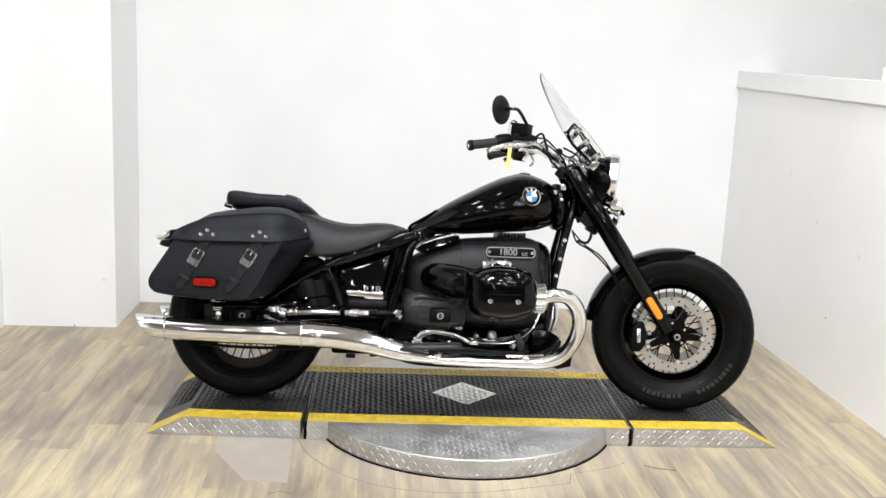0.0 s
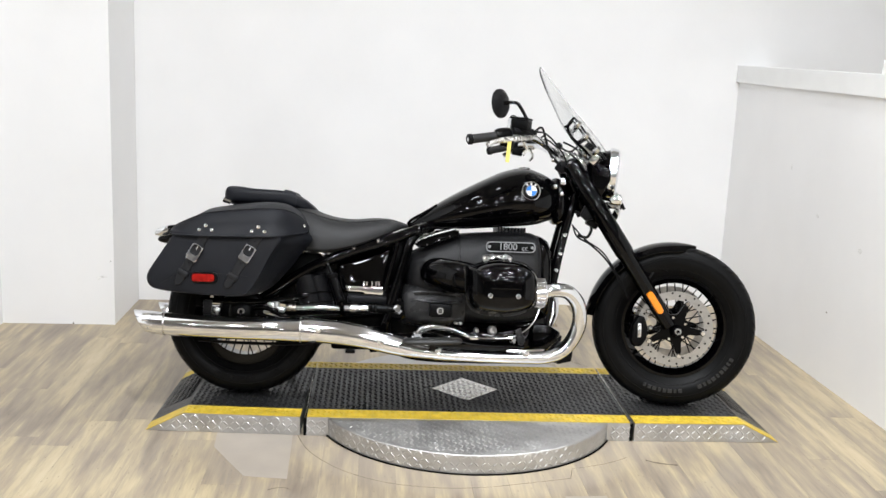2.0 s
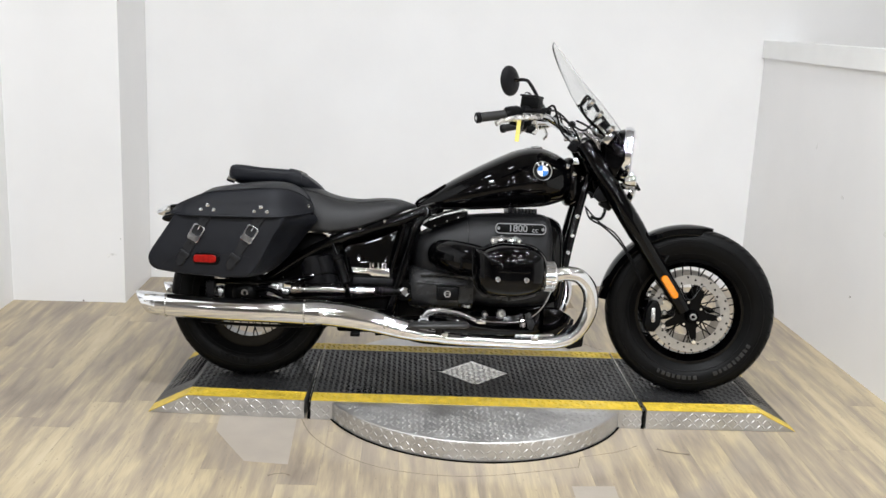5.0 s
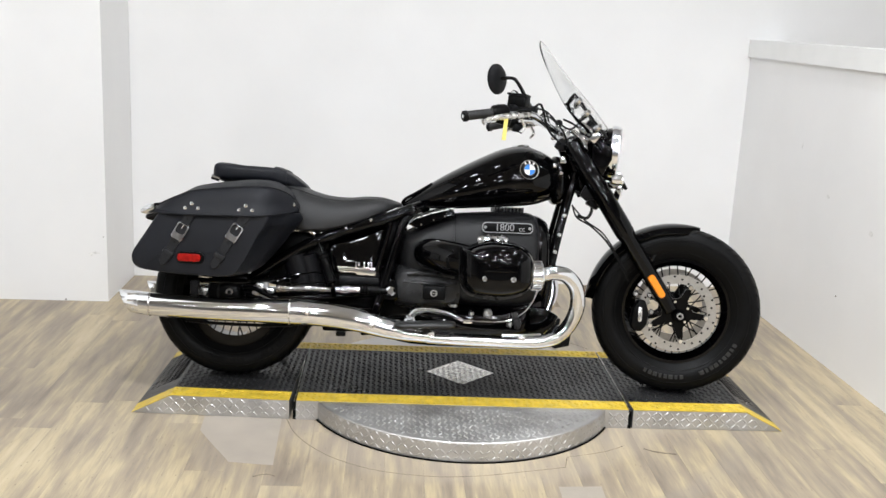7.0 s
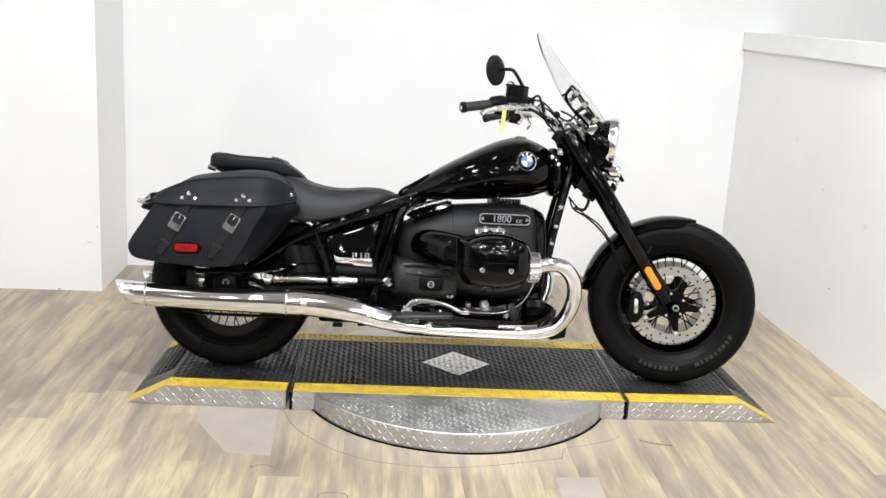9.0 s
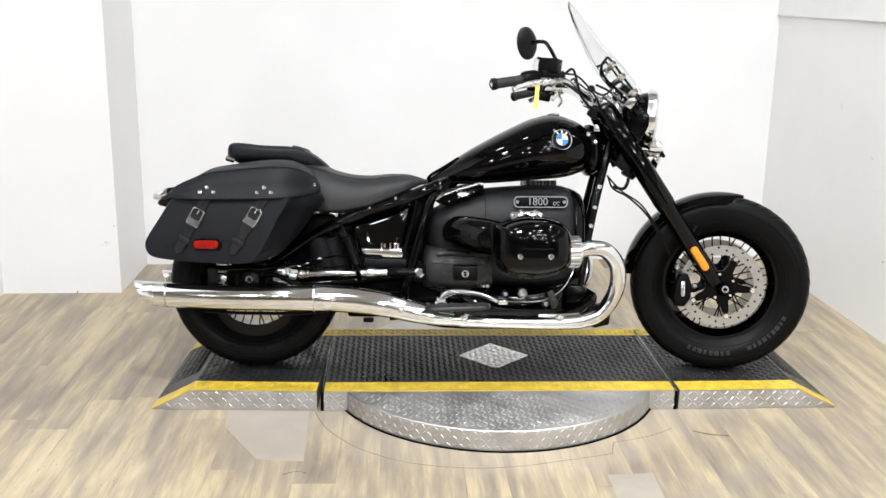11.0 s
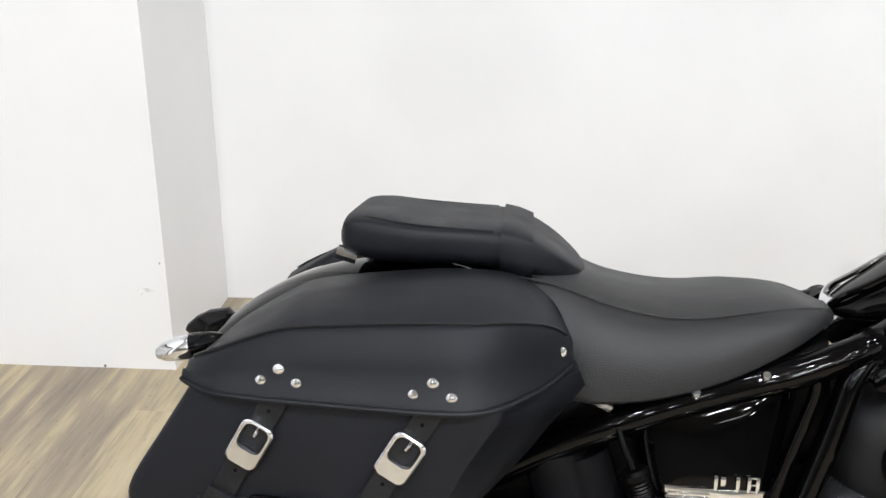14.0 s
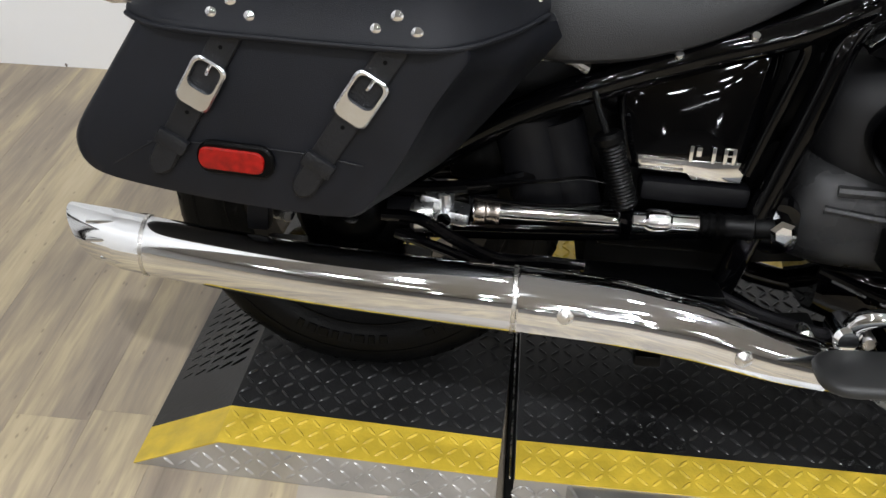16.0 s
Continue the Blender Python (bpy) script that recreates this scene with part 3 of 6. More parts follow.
def other_side(obs, m=OTHER):
    """Copies of the turned front end's right-hand parts on its left side."""
    made = {}
    for o in obs:
        me = o.data.copy()
        me.transform(m)
        if o.name.startswith("mirror"):
            me.transform(Matrix.Translation((0, 0, -0.02)))
        me.flip_normals()
        c = made[o] = new(o.name.split(".")[0], me)
        c.parent = made.get(o.parent, o.parent)
        tagged(c, o.get("label", ""))


FX, FZ, RX, RZ = 0.819, 0.316, -0.866, 0.312


def wheel(name, cx, cz, width, tyre_r, rim_r, spokes, disc_sides):
    ax = (0, 1, 0)
    w2 = width / 2
    rim = part(name, lathe([(rim_r - 0.012, -w2 * 0.62), (rim_r + 0.014, -w2 * 0.62), (rim_r + 0.014, -w2 * 0.50), (rim_r - 0.008, -w2 * 0.36), (rim_r - 0.022, -0.01), (rim_r - 0.022, 0.01), (rim_r - 0.008, w2 * 0.36), (rim_r + 0.014, w2 * 0.50), (rim_r + 0.014, w2 * 0.62), (rim_r - 0.012, w2 * 0.62), (rim_r - (0.034 if disc_sides else 0.044), 0.012 if disc_sides else 0.050), (rim_r - (0.034 if disc_sides else 0.044), -0.012 if disc_sides else -0.050)], (cx, 0, cz), ax, 64, True), GLOSS, bike, "gloss black spoked wheel rim")
    sw = tyre_r - rim_r
    prof = [(rim_r - 0.004, -w2 * 0.60), (rim_r + 0.016, -w2 * 0.78), (rim_r + sw * 0.35, -w2 * 0.97), (rim_r + sw * 0.60, -w2), (rim_r + sw * 0.80, -w2 * 0.92), (rim_r + sw * 0.92, -w2 * 0.72), (rim_r + sw * 0.985, -w2 * 0.38), (tyre_r, 0)]
    prof += [(r, -h) for r, h in prof[-2::-1]]
    prof = [tuple(p) for p in spline(prof, 3)]
    tyre = lathe(prof + [(rim_r - 0.012, 0.0)], (cx, 0, cz), ax, 96, True)
    part("tyre", tyre, RUBBER, rim, "black rubber tyre with moulded sidewall", 0.9)
    # near-black strips laid on the shoulders paint the shade of the tread grooves
    verts, faces = [], []
    def onprof(s):
        """Radius of the tyre at a share of the half width."""
        pts = sorted((p[1], p[0]) for p in prof if p[0] > rim_r + sw * 0.55 and p[1] >= 0)
        return float(np.interp(s * w2, [p[0] for p in pts], [p[1] for p in pts]))
    for k in range(44):
        for sg in (-1, 1):
            a0, i = 2 * math.pi * k / 44 + (0.05 if sg > 0 else 0), len(verts)
            for j in range(9):
                s = 0.16 + 0.78 * j / 8
                a = a0 + 0.16 * (j / 8) ** 1.4 * (1 if k % 2 else 0.7)
                r = onprof(s) + 0.0009
                for da in (-0.012, 0.012):
                    verts.append((cx + r * math.cos(a + da), sg * s * w2, cz + r * math.sin(a + da)))
            for j in range(8):
                faces.append((i + 2 * j, i + 2 * j + 1, i + 2 * j + 3, i + 2 * j + 2))
    me = bpy.data.meshes.new("tread_groove")
    me.from_pydata(verts, [], faces)
    me.materials.append(DARKGAP)
    g = new("tread_groove", me)
    g.parent = rim
    tagged(g, kind="stuff")
    # raised sidewall rings and bars of moulded lettering
    for sg in (-1, 1):
        for rr in (0.22, 0.62):
            r = rim_r + sw * rr
            y = min(prof, key=lambda p: abs(p[0] - r) + (0 if p[1] * sg > 0 else 9))[1]
            part("sidewall_ring", lathe([(r - 0.002, y - sg * 0.004), (r - 0.001, y + sg * 0.0015), (r + 0.001, y + sg * 0.0015), (r + 0.002, y - sg * 0.004)], (cx, 0, cz), ax, 72, True), RUBBER, rim)
    r = rim_r + sw * 0.42
    for k, a in enumerate([246 + 4.6 * i for i in range(8)] + [296 + 4.6 * i for i in range(9)]):
        m = Matrix.Translation((cx, 0, cz)) @ Matrix.Rotation(-radians(a), 4, "Y") @ Matrix.Translation((r, -w2 * 0.985, 0))
        part("lettering_bar", put(box((0, 0, 0), (0.015, 0.004, 0.0105 + 0.003 * (k % 3)), 0.001, segs=1), m), PRINT if disc_sides else RUBBER, rim)
    part("hub", lathe([(0.0, -0.07), (0.03, -0.07), (0.034, -0.06), (0.05, -0.055), (0.05, -0.045), (0.03, -0.03), (0.03, 0.03), (0.05, 0.045), (0.05, 0.055), (0.034, 0.06), (0.03, 0.07), (0.0, 0.07)], (cx, 0, cz), ax, 28), GLOSS, rim)
    sp = finish("spoke", tube([(0, 0, 0), (0, 0, 1)], 0.0026, 5, 1), SATIN)
    for k in range(spokes):
        sg = 1 if k % 2 else -1
        a = 2 * math.pi * k / spokes
        b = a + (0.42 if (k // 2) % 2 else -0.42)
        p, q = Vector((cx + 0.048 * math.cos(b), sg * 0.05, cz + 0.048 * math.sin(b))), Vector((cx + (rim_r - 0.026) * math.cos(a), sg * 0.012, cz + (rim_r - 0.026) * math.sin(a)))
        d = q - p
        share("spoke", sp, rim, Matrix.Translation(p) @ d.to_track_quat("Z", "Y").to_matrix().to_4x4() @ Matrix.Diagonal((1, 1, d.length, 1)))
    for sg in disc_sides:
        y = sg * 0.078
        disc = part("brake_disc", lathe([(0.113, y - 0.0025), (0.147, y - 0.0025), (0.147, y + 0.0025), (0.113, y + 0.0025)], (cx, 0, cz), ax, 64, True), DISCSTEEL, rim, "drilled steel brake disc")
        hole = finish("disc_hole", lathe([(0.0, 0.0004), (0.0042, 0.0004), (0.0042, 0)], (0, 0, 0), (0, sg, 0), 8), DARKGAP)
        for k in range(30):
            a = 2 * math.pi * k / 30
            share("disc_hole", hole, rim, Matrix.Translation((cx + (0.120 + 0.010 * (k % 3)) * math.cos(a), y + sg * 0.0025, cz + (0.120 + 0.010 * (k % 3)) * math.sin(a))))
        star = []
        for k in range(50):
            a = 2 * math.pi * k / 50
            star.append((cx + (0.056 + 0.058 * math.cos(5 * a + 0.6) ** 2 if math.cos(5 * a + 0.6) > 0 else 0.056) * math.cos(a), cz + (0.056 + 0.058 * math.cos(5 * a + 0.6) ** 2 if math.cos(5 * a + 0.6) > 0 else 0.056) * math.sin(a)))
        part("disc_carrier", prism(star, y - 0.005, y + 0.005, 0), PLASTIC, rim, "black five-armed disc carrier")
        for k in range(5):
            a = (2 * math.pi * k - 0.6) / 5
            part("rivet", lathe([(0.0, 0.007), (0.008, 0.007), (0.011, 0.003), (0.011, 0)], (cx + 0.110 * math.cos(a), y + sg * 0.002, cz + 0.110 * math.sin(a)), (0, sg, 0), 12), CHROME, rim)
            part("rivet", lathe([(0.0, 0.006), (0.005, 0.006), (0.006, 0.003), (0.006, 0)], (cx + 0.045 * math.cos(a + 0.6), y + sg * 0.004, cz + 0.045 * math.sin(a + 0.6)), (0, sg, 0), 10), CHROME, rim)
    return rim


front_wheel = wheel("front_wheel", FX, FZ, 0.135, 0.318, 0.205, 36, (-1, 1))
front_wheel.matrix_local = STEER
rear_wheel = wheel("rear_wheel", RX, RZ, 0.150, 0.306, 0.199, 36, ())
rear_wheel.matrix_local = Matrix.Translation((0, 0.03, 0))

# --- front end ---
def arc_fender(cx, cz, r, a0, a1, w, drop, steps=22, taper=0.75):
    """A curved mudguard: a thick arched shell along an arc."""
    rings = []
    for i in range(steps + 1):
        s = i / steps
        a = radians(a0 + (a1 - a0) * s)
        ww = w * (taper + (1 - taper) * min(1, 7 * s * (1 - s) + 0.2)) if taper < 1 else w
        ring = []
        for k in range(9):
            u = -1 + 2 * k / 8
            ring.append((u * ww, r - drop * abs(u) ** 2.6))
        for k in range(9):
            u = 1 - 2 * k / 8
            ring.append((u * ww * 0.97, r - 0.004 - drop * abs(u) ** 2.6))
        rings.append([(cx + rr * math.cos(a), y, cz + rr * math.sin(a)) for y, rr in ring])
    return loft(rings)


part("front_fender", put(arc_fender(0.807, 0.310, 0.338, 174, 75, 0.080, 0.030, 26, 0.15), STEER), GLOSS, bike, "gloss black front mudguard")
mark = len(RECORD)
for s in (-1,):
    part("fender_bracket", prism([(0.655, 0.50), (0.70, 0.585), (0.735, 0.60), (0.745, 0.57), (0.70, 0.49), (0.675, 0.47)], s * 0.082, s * 0.092, 0.003), GLOSS, bike)
    axis = [(0.368, s * 0.108, 0.938), (0.796, s * 0.108, 0.292)]
    d = Vector((axis[1][0] - axis[0][0], 0, axis[1][2] - axis[0][2])).normalized()
    fork = part("fork_leg", lathe([(0.0, 0.0), (0.030, 0.0), (0.0365, 0.012), (0.0365, 0.40), (0.034, 0.415), (0.031, 0.42), (0.031, 0.66), (0.028, 0.70), (0.026, 0.745), (0.0, 0.758)], axis[0], d, 28), GLOSS, bike, "gloss black covered fork leg")
    c = Vector((0.712, s * 0.108, 0.408)) + Vector((0, s * 0.031, 0))
    m = Matrix.Translation(c) @ Matrix.Rotation(math.atan2(d.x, d.z), 4, "Y")
    part("amber_reflector", put(loft([[(x, y, z) for x, z in rounded(0, 0, 0.027 - i, 0.098 - i, 0.0125 - i / 2)] for y, i in ((-s * 0.012, 0), (s * 0.004, 0), (s * 0.007, 0.004))]), m), ORANGE, fork, "amber side reflector strip")
    part("axle_clamp", lathe([(0.0, 0.030), (0.010, 0.030), (0.010, 0.020), (0.013, 0.018), (0.013, 0.034), (0.020, 0.034), (0.024, 0.028), (0.026, 0.0)], (FX - 0.012, s * 0.100, FZ - 0.018), (0, s, 0), 24), GLOSS, bike)
    part("axle_end", lathe([(0.006, 0.030), (0.0125, 0.030), (0.0125, 0.037), (0.008, 0.037)], (FX - 0.012, s * 0.102, FZ - 0.018), (0, s, 0), 20, True), STEEL, bike)
    cal = part("brake_caliper", prism([(0.622, 0.262), (0.630, 0.317), (0.650, 0.357), (0.676, 0.354), (0.690, 0.312), (0.686, 0.262), (0.664, 0.235), (0.635, 0.237)], s * 0.092, s * 0.130, 0.010, 3), PLASTIC, bike, "black four-piston brake caliper")
    part("caliper_badge", prism(rounded(0.656, 0.300, 0.014, 0.055, 0.006), s * 0.129, s * 0.132, 0.0005), STEEL, cal)
    for bx, bz in ((0.692, 0.372), (0.640, 0.375), (0.702, 0.310)):
        part("bolt", lathe([(0.0, 0.010), (0.007, 0.010), (0.010, 0.006), (0.010, 0)], (bx, s * 0.110, bz), (0, s, 0), 12), STEEL, cal)
    part("turn_signal", lathe([(0.0, -0.03), (0.014, -0.026), (0.021, -0.008), (0.022, 0.012), (0.019, 0.016), (0.0, 0.018)], (0.545, s * 0.150, 0.800), (1, 0, 0.05), 20), CHROME, bike, "chrome bullet indicator")
    part("signal_stalk", tube([(0.50, s * 0.07, 0.81), (0.53, s * 0.12, 0.80), (0.545, s * 0.145, 0.80)], 0.007, 8), GLOSS, bike)

other_side(RECORD[mark:])

part("top_yoke", put(prism([(0.325, 0.925), (0.345, 0.955), (0.40, 0.968), (0.425, 0.945), (0.40, 0.915), (0.35, 0.905)], -0.098, 0.098, 0.006), STEER), SATIN, bike)
part("lower_yoke", put(prism([(0.432, 0.745), (0.455, 0.79), (0.51, 0.80), (0.53, 0.77), (0.50, 0.735), (0.455, 0.725)], -0.098, 0.098, 0.006), STEER), SATIN, bike)
part("steering_head", tube([(0.365, 0, 0.935), (0.455, 0, 0.745)], 0.034, 20, 1), GLOSS, bike)
part("head_cover", hull([(0.300, 0.74, 0.865, 0.05), (0.325, 0.70, 0.885, 0.085), (0.355, 0.71, 0.875, 0.085), (0.375, 0.76, 0.84, 0.05)], 3), GLOSS, bike)

for nx, nz in ((0.322, 0.959), (0.335, 0.854), (0.360, 0.828), (0.423, 0.932), (0.442, 0.985), (0.390, 1.056)):
    for s in (-1, 1):
        part("cap_nut", put(lathe([(0.0, 0.012), (0.006, 0.0105), (0.0095, 0.005), (0.0105, -0.012)], (nx, s * 0.112, nz), (0, s, 0), 14), STEER), CHROME, bike)
light = part("headlight", lathe([(0.0, -0.115), (0.03, -0.112), (0.060, -0.095), (0.080, -0.06), (0.090, -0.02), (0.096, 0.0)], (0.541, 0, 0.908), (1, 0, -0.08), 40), GLOSS, bike, "round headlight with black shell and chrome rim")
light.matrix_local = STEER
part("chrome_rim", lathe([(0.096, -0.006), (0.103, -0.004), (0.105, 0.010), (0.102, 0.026), (0.095, 0.032), (0.088, 0.028), (0.092, 0.0)], (0.541, 0, 0.908), (1, 0, -0.08), 48, True), CHROME, light, "wide polished chrome rim")
part("lens", lathe([(0.0, 0.034), (0.05, 0.032), (0.088, 0.026), (0.088, 0.020), (0.0, 0.022)], (0.541, 0, 0.908), (1, 0, -0.08), 40), LAMPGLASS, light, "clear lens")
part("lamp_reflector", lathe([(0.088, 0.016), (0.06, -0.02), (0.02, -0.045), (0.0, -0.046)], (0.541, 0, 0.908), (1, 0, -0.08), 32), CHROME, light)
for s in (-1, 1):
    part("lamp_bracket", prism([(0.47, 0.80), (0.47, 0.95), (0.49, 0.96), (0.545, 0.925), (0.545, 0.885), (0.50, 0.80)], s * 0.098, s * 0.106, 0.003), GLOSS, light)
part("lamp_mount", box((0.560, 0, 0.785), (0.05, 0.055, 0.026), 0.006), CHROME, light)
part("horn", lathe([(0.0, 0.0), (0.03, 0.0), (0.034, 0.01), (0.034, 0.02), (0.02, 0.026), (0.012, 0.022), (0.0, 0.022)], (0.565, -0.03, 0.765), (1, 0, -0.2), 24), CHROME, light)
part("lamp_visor_tab", prism([(0.575, 0.815), (0.592, 0.81), (0.612, 0.775), (0.604, 0.768), (0.58, 0.785)], -0.035, 0.035, 0.002), PLASTIC, light)


def windscreen():
    # centre line and side edge from the chin to the pointed tip: (x, z) in the middle, then (x, y, z) of the edge
    lines = [(0.560, 0.930, 0.480, 0.115, 0.935), (0.528, 0.998, 0.412, 0.180, 1.018), (0.455, 1.091, 0.352, 0.200, 1.094), (0.379, 1.174, 0.312, 0.190, 1.168), (0.321, 1.247, 0.277, 0.150, 1.242), (0.280, 1.297, 0.258, 0.085, 1.294), (0.258, 1.321, 0.256, 0.022, 1.320)]
    rings = []
    for cx, cz, ex, ey, ez in spline(lines, 4):
        front = [(cx + (ex - cx) * u * u, u * ey, cz + (ez - cz) * u * u) for u in [-1 + k / 8 for k in range(17)]]
        rings.append(front + [(x - 0.0030, y, z - 0.0018) for x, y, z in reversed(front)])
    w = part("windscreen", loft(rings), SCREEN, bike, "tall clear acrylic windscreen", 1.2)
    w.matrix_local = STEER
    w.visible_shadow = False
    rim = [(r[0][0], r[0][1], r[0][2]) for r in rings] + [rings[-1][k] for k in range(1, 16)] + [(r[16][0], r[16][1], r[16][2]) for r in reversed(rings)]
    part("screen_edge", tube([tuple(p) for p in rim], 0.0008, 5, 1), SATIN, w, "thin dark polished edge")
    MV = Matrix.Translation((0.032, 0, 0.036))
    for s in (-1, 1):
        part("screen_stay", put(tube([(0.362, s * 0.165, 1.085), (0.342, s * 0.165, 1.055), (0.352, s * 0.160, 1.020), (0.385, s * 0.150, 0.985), (0.425, s * 0.138, 0.945), (0.47, s * 0.125, 0.885)], 0.0048, 8), MV), GLOSS, w)
        part("screen_stay", put(tube([(0.362, s * 0.165, 1.085), (0.385, s * 0.165, 1.060), (0.43, s * 0.160, 1.000), (0.49, s * 0.15, 0.93)], 0.0042, 8), MV), SATIN, w)
        for p in ((0.372, 1.062), (0.405, 1.020), (0.448, 0.968)):
            part("screen_clamp", lathe([(0.0, -0.022), (0.009, -0.022), (0.012, -0.015), (0.012, 0.012), (0.008, 0.018), (0.0, 0.018)], (p[0] + 0.036, s * 0.165, p[1] + 0.030), (0.45, s * 0.6, 0.5), 14), CHROME, w)
        part("screen_clamp", box((0.477, s * 0.14, 0.966), (0.028, 0.030, 0.040), 0.006, (0, 35, 0)), CHROME, w)


windscreen()

part("screen_bracket", box((0.425, -0.085, 0.988), (0.050, 0.018, 0.034), 0.006, (0, 35, 0)), CHROME, bike, "polished screen bracket")
part("bar_clamp", tube([(0.372, -0.075, 0.985), (0.398, -0.085, 0.962), (0.422, -0.090, 0.935), (0.432, -0.090, 0.905)], 0.0105, 12), CHROME, bike, "curved chrome bar clamp")
part("clamp_knob", lathe([(0.0, 0.012), (0.010, 0.011), (0.014, 0.004), (0.014, -0.010)], (0.323, -0.095, 1.004), (-0.3, -1, 0), 16), PLASTIC, bike)
part("bracket_rod", tube([(0.323, -0.085, 1.004), (0.372, -0.085, 0.985), (0.42, -0.09, 1.03)], 0.004, 8), SATIN, bike)
part("bracket_rod", tube([(0.340, -0.090, 1.020), (0.385, -0.088, 1.000), (0.45, -0.09, 0.955)], 0.004, 8), SATIN, bike)
part("dial_pod", lathe([(0.0, 0.020), (0.030, 0.018), (0.037, 0.008), (0.036, -0.022), (0.0, -0.028)], (0.452, 0.0, 1.000), (-0.75, 0, 0.66), 28), PLASTIC, bike, "small round black dial pod")

for x, y, z, w, h, a in ((0.424, -0.088, 0.946, 0.030, 0.026, 35), (0.452, -0.080, 0.974, 0.022, 0.026, 35), (0.352, -0.090, 0.960, 0.026, 0.034, 20), (0.345, -0.085, 0.868, 0.022, 0.026, 0), (0.318, -0.090, 0.992, 0.018, 0.016, 10)):
    part("yoke_fitting", box((x, y, z), (w, 0.024, h), 0.005, (0, a, 0)), CHROME, bike, "polished yoke fitting")
for x, z, r in ((0.395, 0.918, 0.013), (0.372, 0.938, 0.011), (0.470, 0.925, 0.010)):
    part("yoke_bolt", lathe([(0.0, 0.010), (r * 0.6, 0.009), (r * 0.95, 0.005), (r, 0.0), (r, -0.012)], (x, -0.096, z), (0, -1, 0.25), 16), CHROME, bike)

# --- handlebar and controls ---
half = [(-0.055, -0.405, 0.985), (0.04, -0.372, 1.003), (0.12, -0.330, 1.014), (0.205, -0.262, 1.010), (0.29, -0.145, 0.978), (0.337, -0.06, 0.970)]
bar = part("handlebar", tube(half + [tuple(BAR @ Vector(p)) for p in reversed(half)], 0.0127, 14), CHROME, bike, "polished chrome swept-back handlebar")
mark = len(RECORD)
for s in (-1,):
    part("riser", tube([(0.345, s * 0.052, 0.945), (0.338, s * 0.052, 0.985)], 0.019, 16, 1), CHROME, bar)
    part("grip", tube([(-0.056, s * 0.4055, 0.985), (-0.02, s * 0.394, 0.992), (0.045, s * 0.371, 1.004)], 0.0165, 18), PRINT, bar, "black rubber grip")
    part("bar_end", lathe([(0.006, 0.002), (0.0135, 0.004), (0.019, 0.0), (0.0195, -0.012), (0.017, -0.014)], (-0.058, s * 0.4065, 0.9845), (-0.95, s * 0.32, -0.17), 20, True), SATIN, bar)
    part("bar_end_cap", lathe([(0.0, 0.004), (0.007, 0.003), (0.009, -0.006)], (-0.058, s * 0.4065, 0.9845), (-0.95, s * 0.32, -0.17), 16), CHROME, bar)
    part("switch_housing", tube([(0.045, s * 0.371, 1.004, 0.021), (0.052, s * 0.369, 1.006, 0.026), (0.085, s * 0.352, 1.012, 0.027), (0.094, s * 0.347, 1.013, 0.022)], 0.025, 18, 2), PLASTIC, bar)
    part("switch_block", box((0.088, s * 0.350, 0.984), (0.046, 0.034, 0.036), 0.007, (0, 12, s * 25)), PLASTIC, bar)
    res = part("brake_reservoir", box((0.140, s * 0.325, 1.052), (0.068, 0.048, 0.040), 0.006, (0, 6, s * 28)), PLASTIC, bar, "square black fluid reservoir")
    part("reservoir_lid", box((0.140, s * 0.325, 1.075), (0.072, 0.052, 0.008), 0.003, (0, 6, s * 28)), SATIN, res)
    part("master_cylinder", tube([(0.105, s * 0.352, 1.026), (0.185, s * 0.305, 1.030)], 0.013, 12, 1), SATIN, bar)
    part("lever", tube([(0.175, s * 0.335, 1.006, 0.010), (0.13, s * 0.372, 0.998, 0.012), (0.07, s * 0.402, 0.988, 0.011), (0.030, s * 0.416, 0.978, 0.008), (0.008, s * 0.424, 0.966, 0.010)], 0.007, 10), STEEL, bar, "polished alloy lever")
    part("brake_hose", tube([(0.19, s * 0.30, 1.03), (0.225, s * 0.27, 1.052), (0.245, s * 0.25, 1.01), (0.27, s * 0.2, 0.965), (0.33, s * 0.1, 0.93)], 0.0042, 7), RUBBER, bar)
    part("cable", tube([(0.205, s * 0.28, 1.035), (0.25, s * 0.22, 1.035), (0.30, s * 0.16, 1.005), (0.345, s * 0.12, 0.955), (0.36, s * 0.10, 0.90)], 0.0035, 7), RUBBER, bar)
    part("lever_perch", tube([(0.150, s * 0.330, 0.992), (0.165, s * 0.315, 0.965), (0.150, s * 0.320, 0.945)], 0.006, 8), STEEL, bar)
    mc, nb = Vector((0.050, s * 0.430, 1.113)), Vector((0.74, s * 0.66, 0.02)).normalized()
    mir = part("mirror", lathe([(0.0, 0.016), (0.026, 0.014), (0.043, 0.009), (0.051, 0.002), (0.052, -0.004), (0.048, -0.005)], mc, nb, 36), SATIN, bar, "round black mirror")
    part("mirror_glass", lathe([(0.0, -0.0058), (0.048, -0.0058), (0.048, -0.004), (0.0, -0.004)], mc, nb, 32), MIRRORGLASS, mir)
    q = mc + nb * 0.014
    part("mirror_stem", tube([tuple(q), (0.095, s * 0.435, 1.118), (0.118, s * 0.410, 1.112), (0.155, s * 0.345, 1.075), (0.170, s * 0.325, 1.040), (0.165, s * 0.315, 1.02)], 0.0062, 8), GLOSS, mir)

other_side(RECORD[mark:], BAR)

